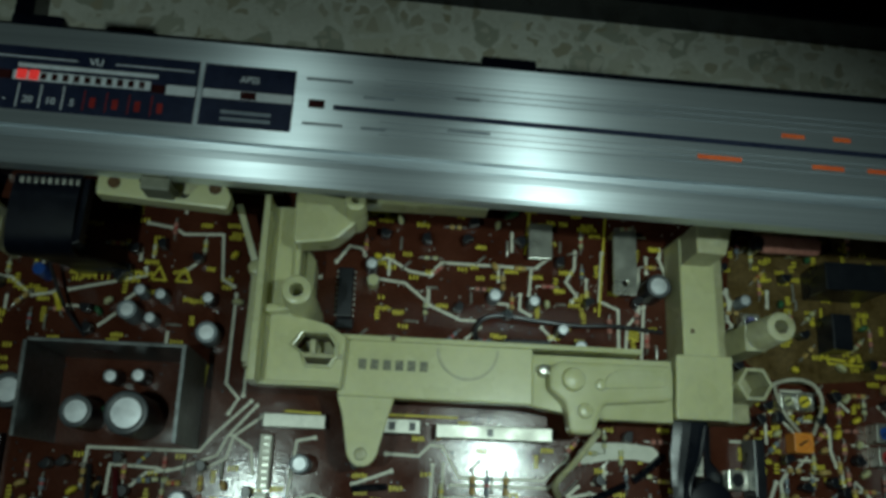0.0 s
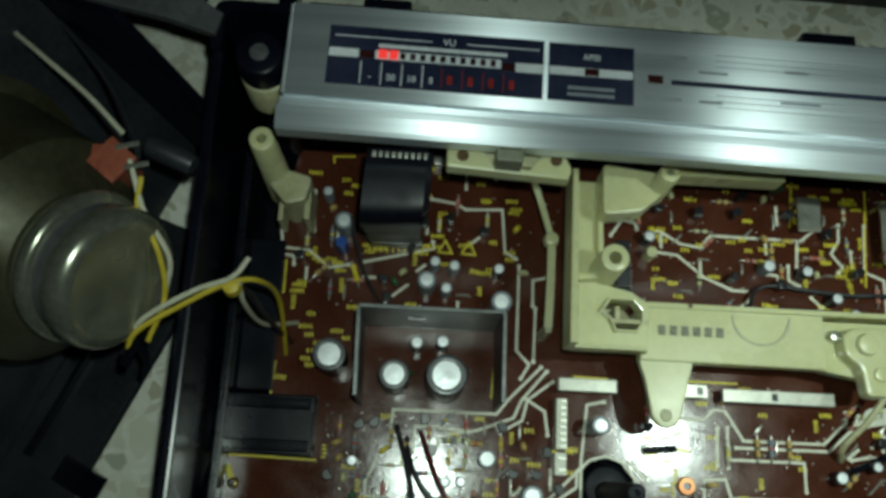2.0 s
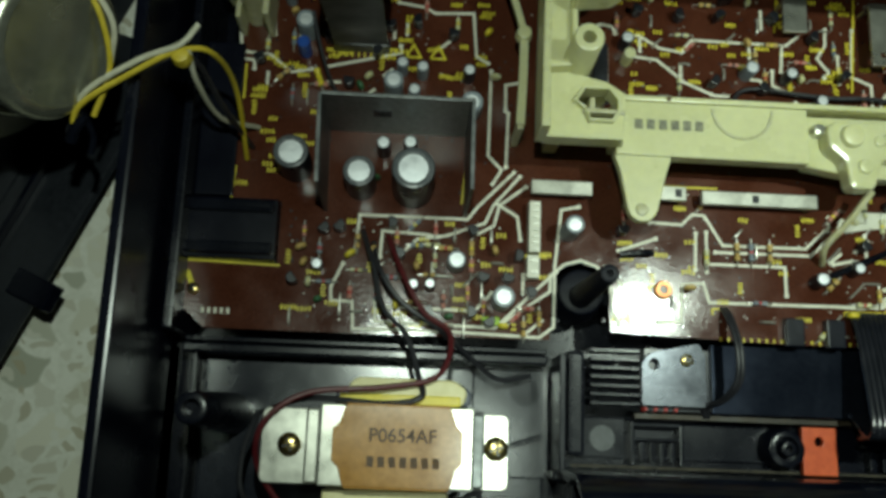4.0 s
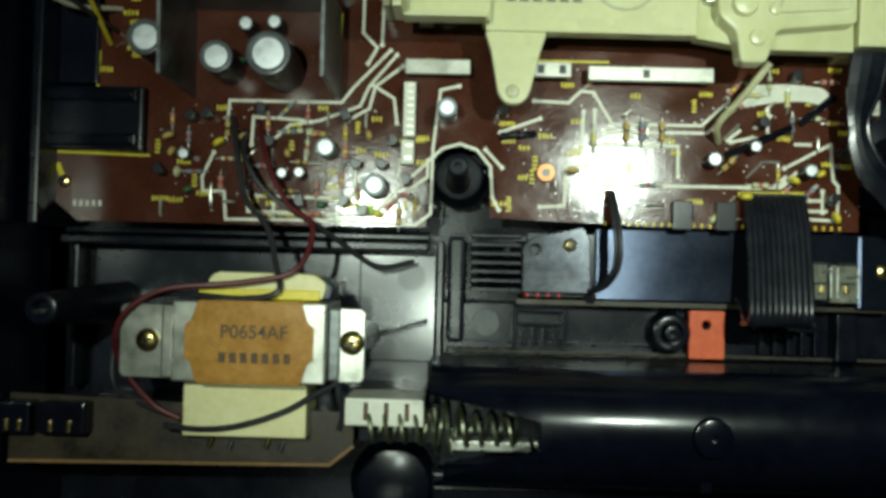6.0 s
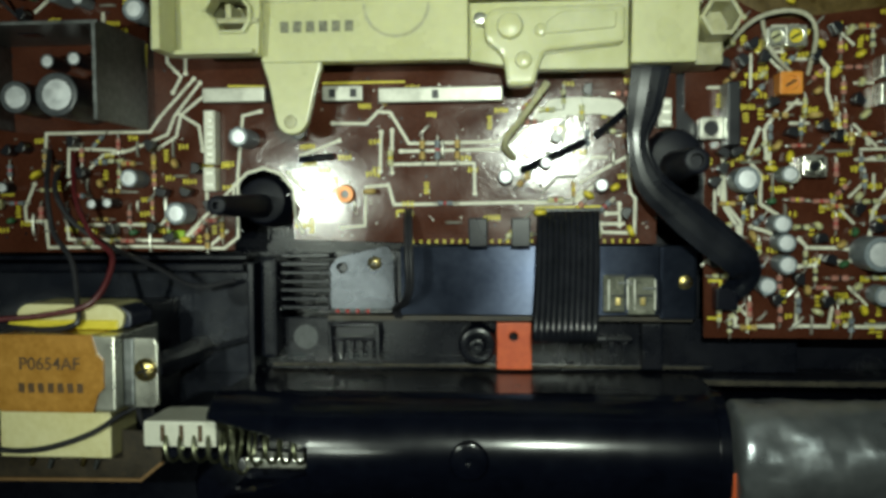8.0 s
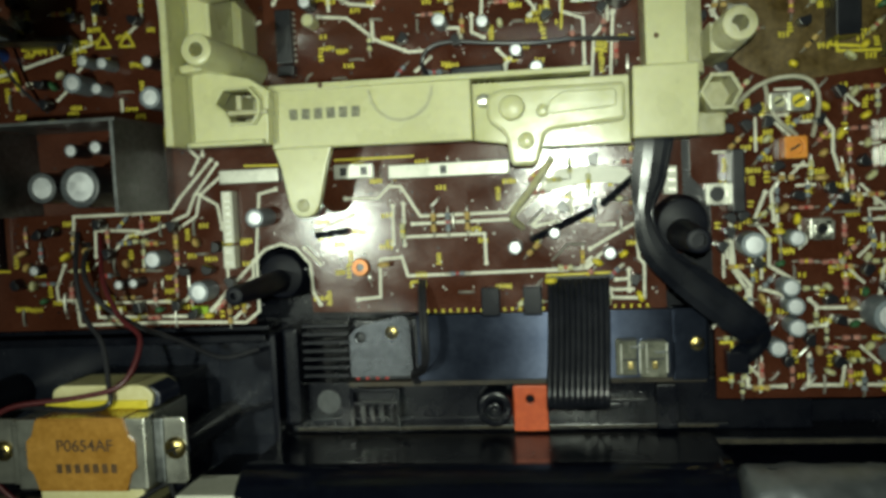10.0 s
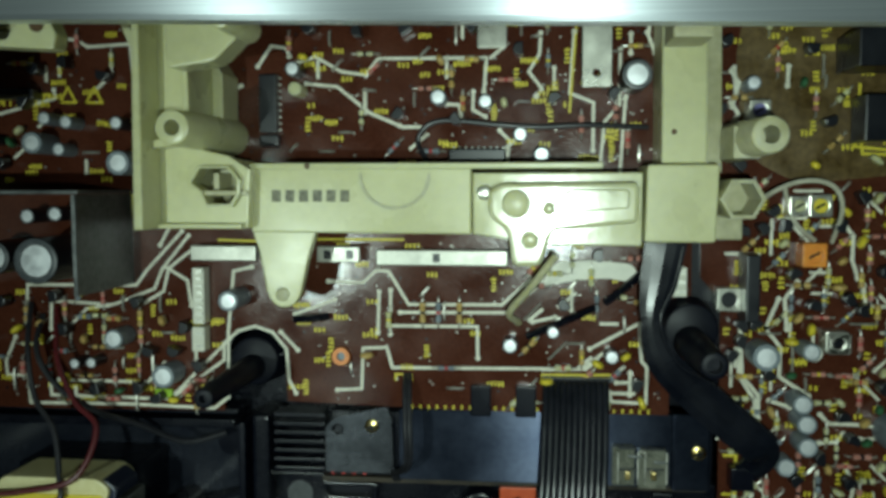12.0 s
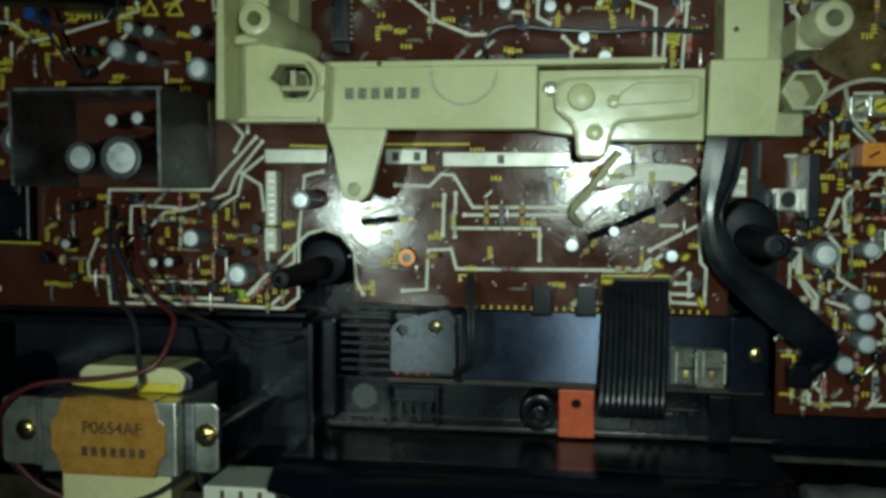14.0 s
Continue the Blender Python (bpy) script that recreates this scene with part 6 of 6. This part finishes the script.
def tilt(bm):
    bmesh.ops.transform(bm, matrix=TM, verts=bm.verts)
    bmesh.ops.recalc_face_normals(bm, faces=bm.faces)
    return bm


half = thing("front_half_case", "loose black plastic front half of the radio leaning on its edge", "radio case", tuple(BASE))
part("baffle", tilt(box(bm_new(), -98, 200, 0, 126, -46, -42, 0.8)), SHELL_GREY, half)
part("end_wall", tilt(box(bm_new(), -102, -98, 0, 112, -46, -1, 0.8)), BLACK, half)
part("lower_wall", tilt(box(bm_new(), -60, 200, 0, 4, -42, 0, 0.8)), SHELL_GREY, half)
for z0 in (-45, -31):
    part("guide_rib", tilt(box(bm_new(), -2, 56, 4, 7.5, z0, z0 + 2.2, 0.5)), BLACK, half)
part("guide_rib", tilt(box(bm_new(), -2, 0.4, 4, 7.5, -43, -31, 0.4)), BLACK, half)
part("rib", tilt(box(bm_new(), -60, 80, 62, 64.5, -42, -30, 0.5)), DUSTY, half)
part("stop", tilt(box(bm_new(), 48, 59, 0.5, 6, -12, 10, 0.8)), BLACK, half)
part("post", tilt(cyl(bm_new(), -52, 70, -42, -4, 6, 5, bev=0.8, hole=2)), SHELL_GREY, half, smooth=True)
part("side_peg", lathe(bm_new(), [(0, 0), (4.4, 0), (4.0, 17), (3.4, 18), (0, 18)], Matrix.Translation((-203, 100, 106)) @ Matrix.Rotation(radians(-22), 4, "Z") @ Matrix.Rotation(radians(90), 4, "Y"), 20), SHELL_GREY, half, smooth=True)
SPK_AT = TM.inverted() @ Vector((-199, 44, 125))
SC, SH = (SPK_AT.x, SPK_AT.y), SPK_AT.z - 11
spk = thing("loudspeaker", "round loudspeaker seen from behind with a metal magnet pot", "loudspeaker", tuple(TM @ Vector((SC[0], SC[1], -42))))


def spk_m(h):
    return TM @ Matrix.Translation((SC[0], SC[1], h + SH))


part("basket", lathe(bm_new(), [(0, -42 - SH), (52, -42 - SH), (52, -38 - SH), (46, -36 - SH), (40, -24), (26, -12), (0, -12)], spk_m(0), 48), OLIVE, spk, "dark olive steel basket", smooth=True)
part("front_plate", lathe(bm_new(), [(0, -12), (24, -12), (25, -11), (25, -8), (0, -8)], spk_m(0), 48), MAGNET, spk, smooth=True)
part("magnet", lathe(bm_new(), [(0, -8), (23.4, -8), (23.4, 2), (0, 2)], spk_m(0), 48), FERRITE, spk, "dark ferrite ring", smooth=True)
part("back_plate", lathe(bm_new(), [(0, 2), (23, 2), (24.6, 3.0), (24.9, 5.0), (24.6, 7.0), (23.8, 8.7), (22.6, 10.0), (21.0, 10.8), (19.6, 11.0), (19.0, 10.6), (0, 10.4)], spk_m(0), 48), MAGNET, spk, "dull metal magnet cover", smooth=True)
part("pot_rim", lathe(bm_new(), [(23.2, -9.0), (25.2, -8.8), (26.6, -7.6), (27.0, -6.0), (26.4, -4.4), (25.2, -3.4), (23.2, -3.2)], spk_m(0), 48), MAGNET, spk, "bright rolled rim", smooth=True)
tb = thing("terminal_board", "red-brown terminal tag board on the loudspeaker", "terminal board", (-210, 88, 120))
part("tag", box(bm_new(), -214, -202, 80, 92, 126, 128, 0.3, turn=-38), RUST, tb)
for x, y in ((-203, 91), (-199, 84)):
    part("lug", box(bm_new(), x - 4, x + 4, y - 0.9, y + 0.9, 128, 129.2, 0.3, turn=15), STEEL, tb)
part("bracket", box(bm_new(), -216, -206, 84, 92, 100, 126, 0.4), RUST, tb)
gp = thing("grey_side_strip", "torn grey plastic strip of the front half", "plastic strip", (-230, 155, 100))
part("strip", prism(bm_new(), [(-330, 196), (-262, 190), (-206, 175), (-187, 167), (-190, 159), (-182, 154), (-184, 145), (-204, 151), (-240, 158), (-330, 170)], 106, 110, bev=0.6), GREY_PLASTIC, gp)
part("post", box(bm_new(), -262, -256, 166, 174, FL, 106, 0.5), BLACK, gp)
SPK_WIRES = (
    ("cream_lead", WIRE_CREAM, [(-300, 178, 104), (*[(-262.4, 144.4)][0], 112), (*[(-240.5, 126.0)][0], 122), (*[(-220.5, 109.9)][0], 126), (*[(-205.3, 95.3)][0], 129)]),
    ("black_lead", WIRE_BLACK, [(*[(-250.1, 155.8)][0], 100), (*[(-220.2, 122.5)][0], 115), (*[(-203.7, 97.7)][0], 124), (*[(-199.1, 87.2)][0], 128)]),
    ("yellow_lead", WIRE_YELLOW, [(*[(-197.2, 80.2)][0], 128), (*[(-197.2, 68.8)][0], 126), (*[(-190.1, 56.5)][0], 122), (*[(-188.7, 43.0)][0], 112), (*[(-194.2, 28.4)][0], 106)]),
    ("cream_lead", WIRE_CREAM, [(*[(-201.8, 86.0)][0], 128), (*[(-195.3, 68.9)][0], 126), (*[(-186.7, 55.1)][0], 120), (*[(-188.6, 45.0)][0], 112)]),
    ("yellow_lead", WIRE_YELLOW, [(*[(-201.2, 23.2)][0], 104), (*[(-197.5, 30.6)][0], 110), (*[(-181.9, 40.2)][0], 114), (*[(-166.8, 48.1)][0], 116), (*[(-157.2, 50.7)][0], 110), (*[(-154.9, 50.4)][0], 80), (*[(-155.7, 35.4)][0], 46)]),
    ("cream_lead", WIRE_CREAM, [(*[(-200.2, 28.8)][0], 106), (*[(-194.7, 35.3)][0], 112), (*[(-178.2, 44.8)][0], 116), (*[(-165.6, 49.6)][0], 118), (*[(-160.4, 56.8)][0], 118)]),
    ("cream_lead", WIRE_CREAM, [(*[(-163.5, 49.2)][0], 116), (*[(-163.7, 44.3)][0], 100), (*[(-161.6, 43.1)][0], 70), (*[(-152.1, 48.7)][0], 46)]),
    ("black_lead", WIRE_BLACK, [(*[(-203.4, 24.3)][0], 102), (*[(-196.2, 32.8)][0], 108), (*[(-178.9, 42.6)][0], 112), (*[(-163.7, 48.0)][0], 112), (*[(-158.9, 43.7)][0], 80), (*[(-153.7, 40.2)][0], 46)]),
)
for nm, m, pts in SPK_WIRES:
    w = thing(nm, {"cream_lead": "cream insulated loudspeaker lead", "black_lead": "black insulated loudspeaker lead", "yellow_lead": "yellow insulated loudspeaker lead"}[nm], "wire", pts[0], "loudspeaker leads")
    part("insulation", tube(bm_new(), pts, 0.95, 8), m, w, smooth=True)
splice = thing("lead_splice", "black tape splice at the end of the loudspeaker leads", "tape", (-199, 24, 100))
part("tape", tube(bm_new(), [(-202, 21, 102), (-200, 24.6, 105), (-196.4, 28.6, 107)], 2.0, 8), SLEEVE, splice, smooth=True)
part("tail", tube(bm_new(), [(-196.8, 28, 106), (-195, 23, 102), (-196.6, 18.4, 98)], 1.1, 8), SLEEVE, splice, smooth=True)
kn = [(-166.0, 47.3)][0]
solo("lead_knot", lathe(bm_new(), [(0, -4), (2.6, -3), (3.6, 0), (2.8, 3), (0, 4)], Matrix.Translation((*kn, 113)), 12), WIRE_YELLOW, "yellowish knot where the speaker leads cross", "knot", (*kn, 109), smooth=True)
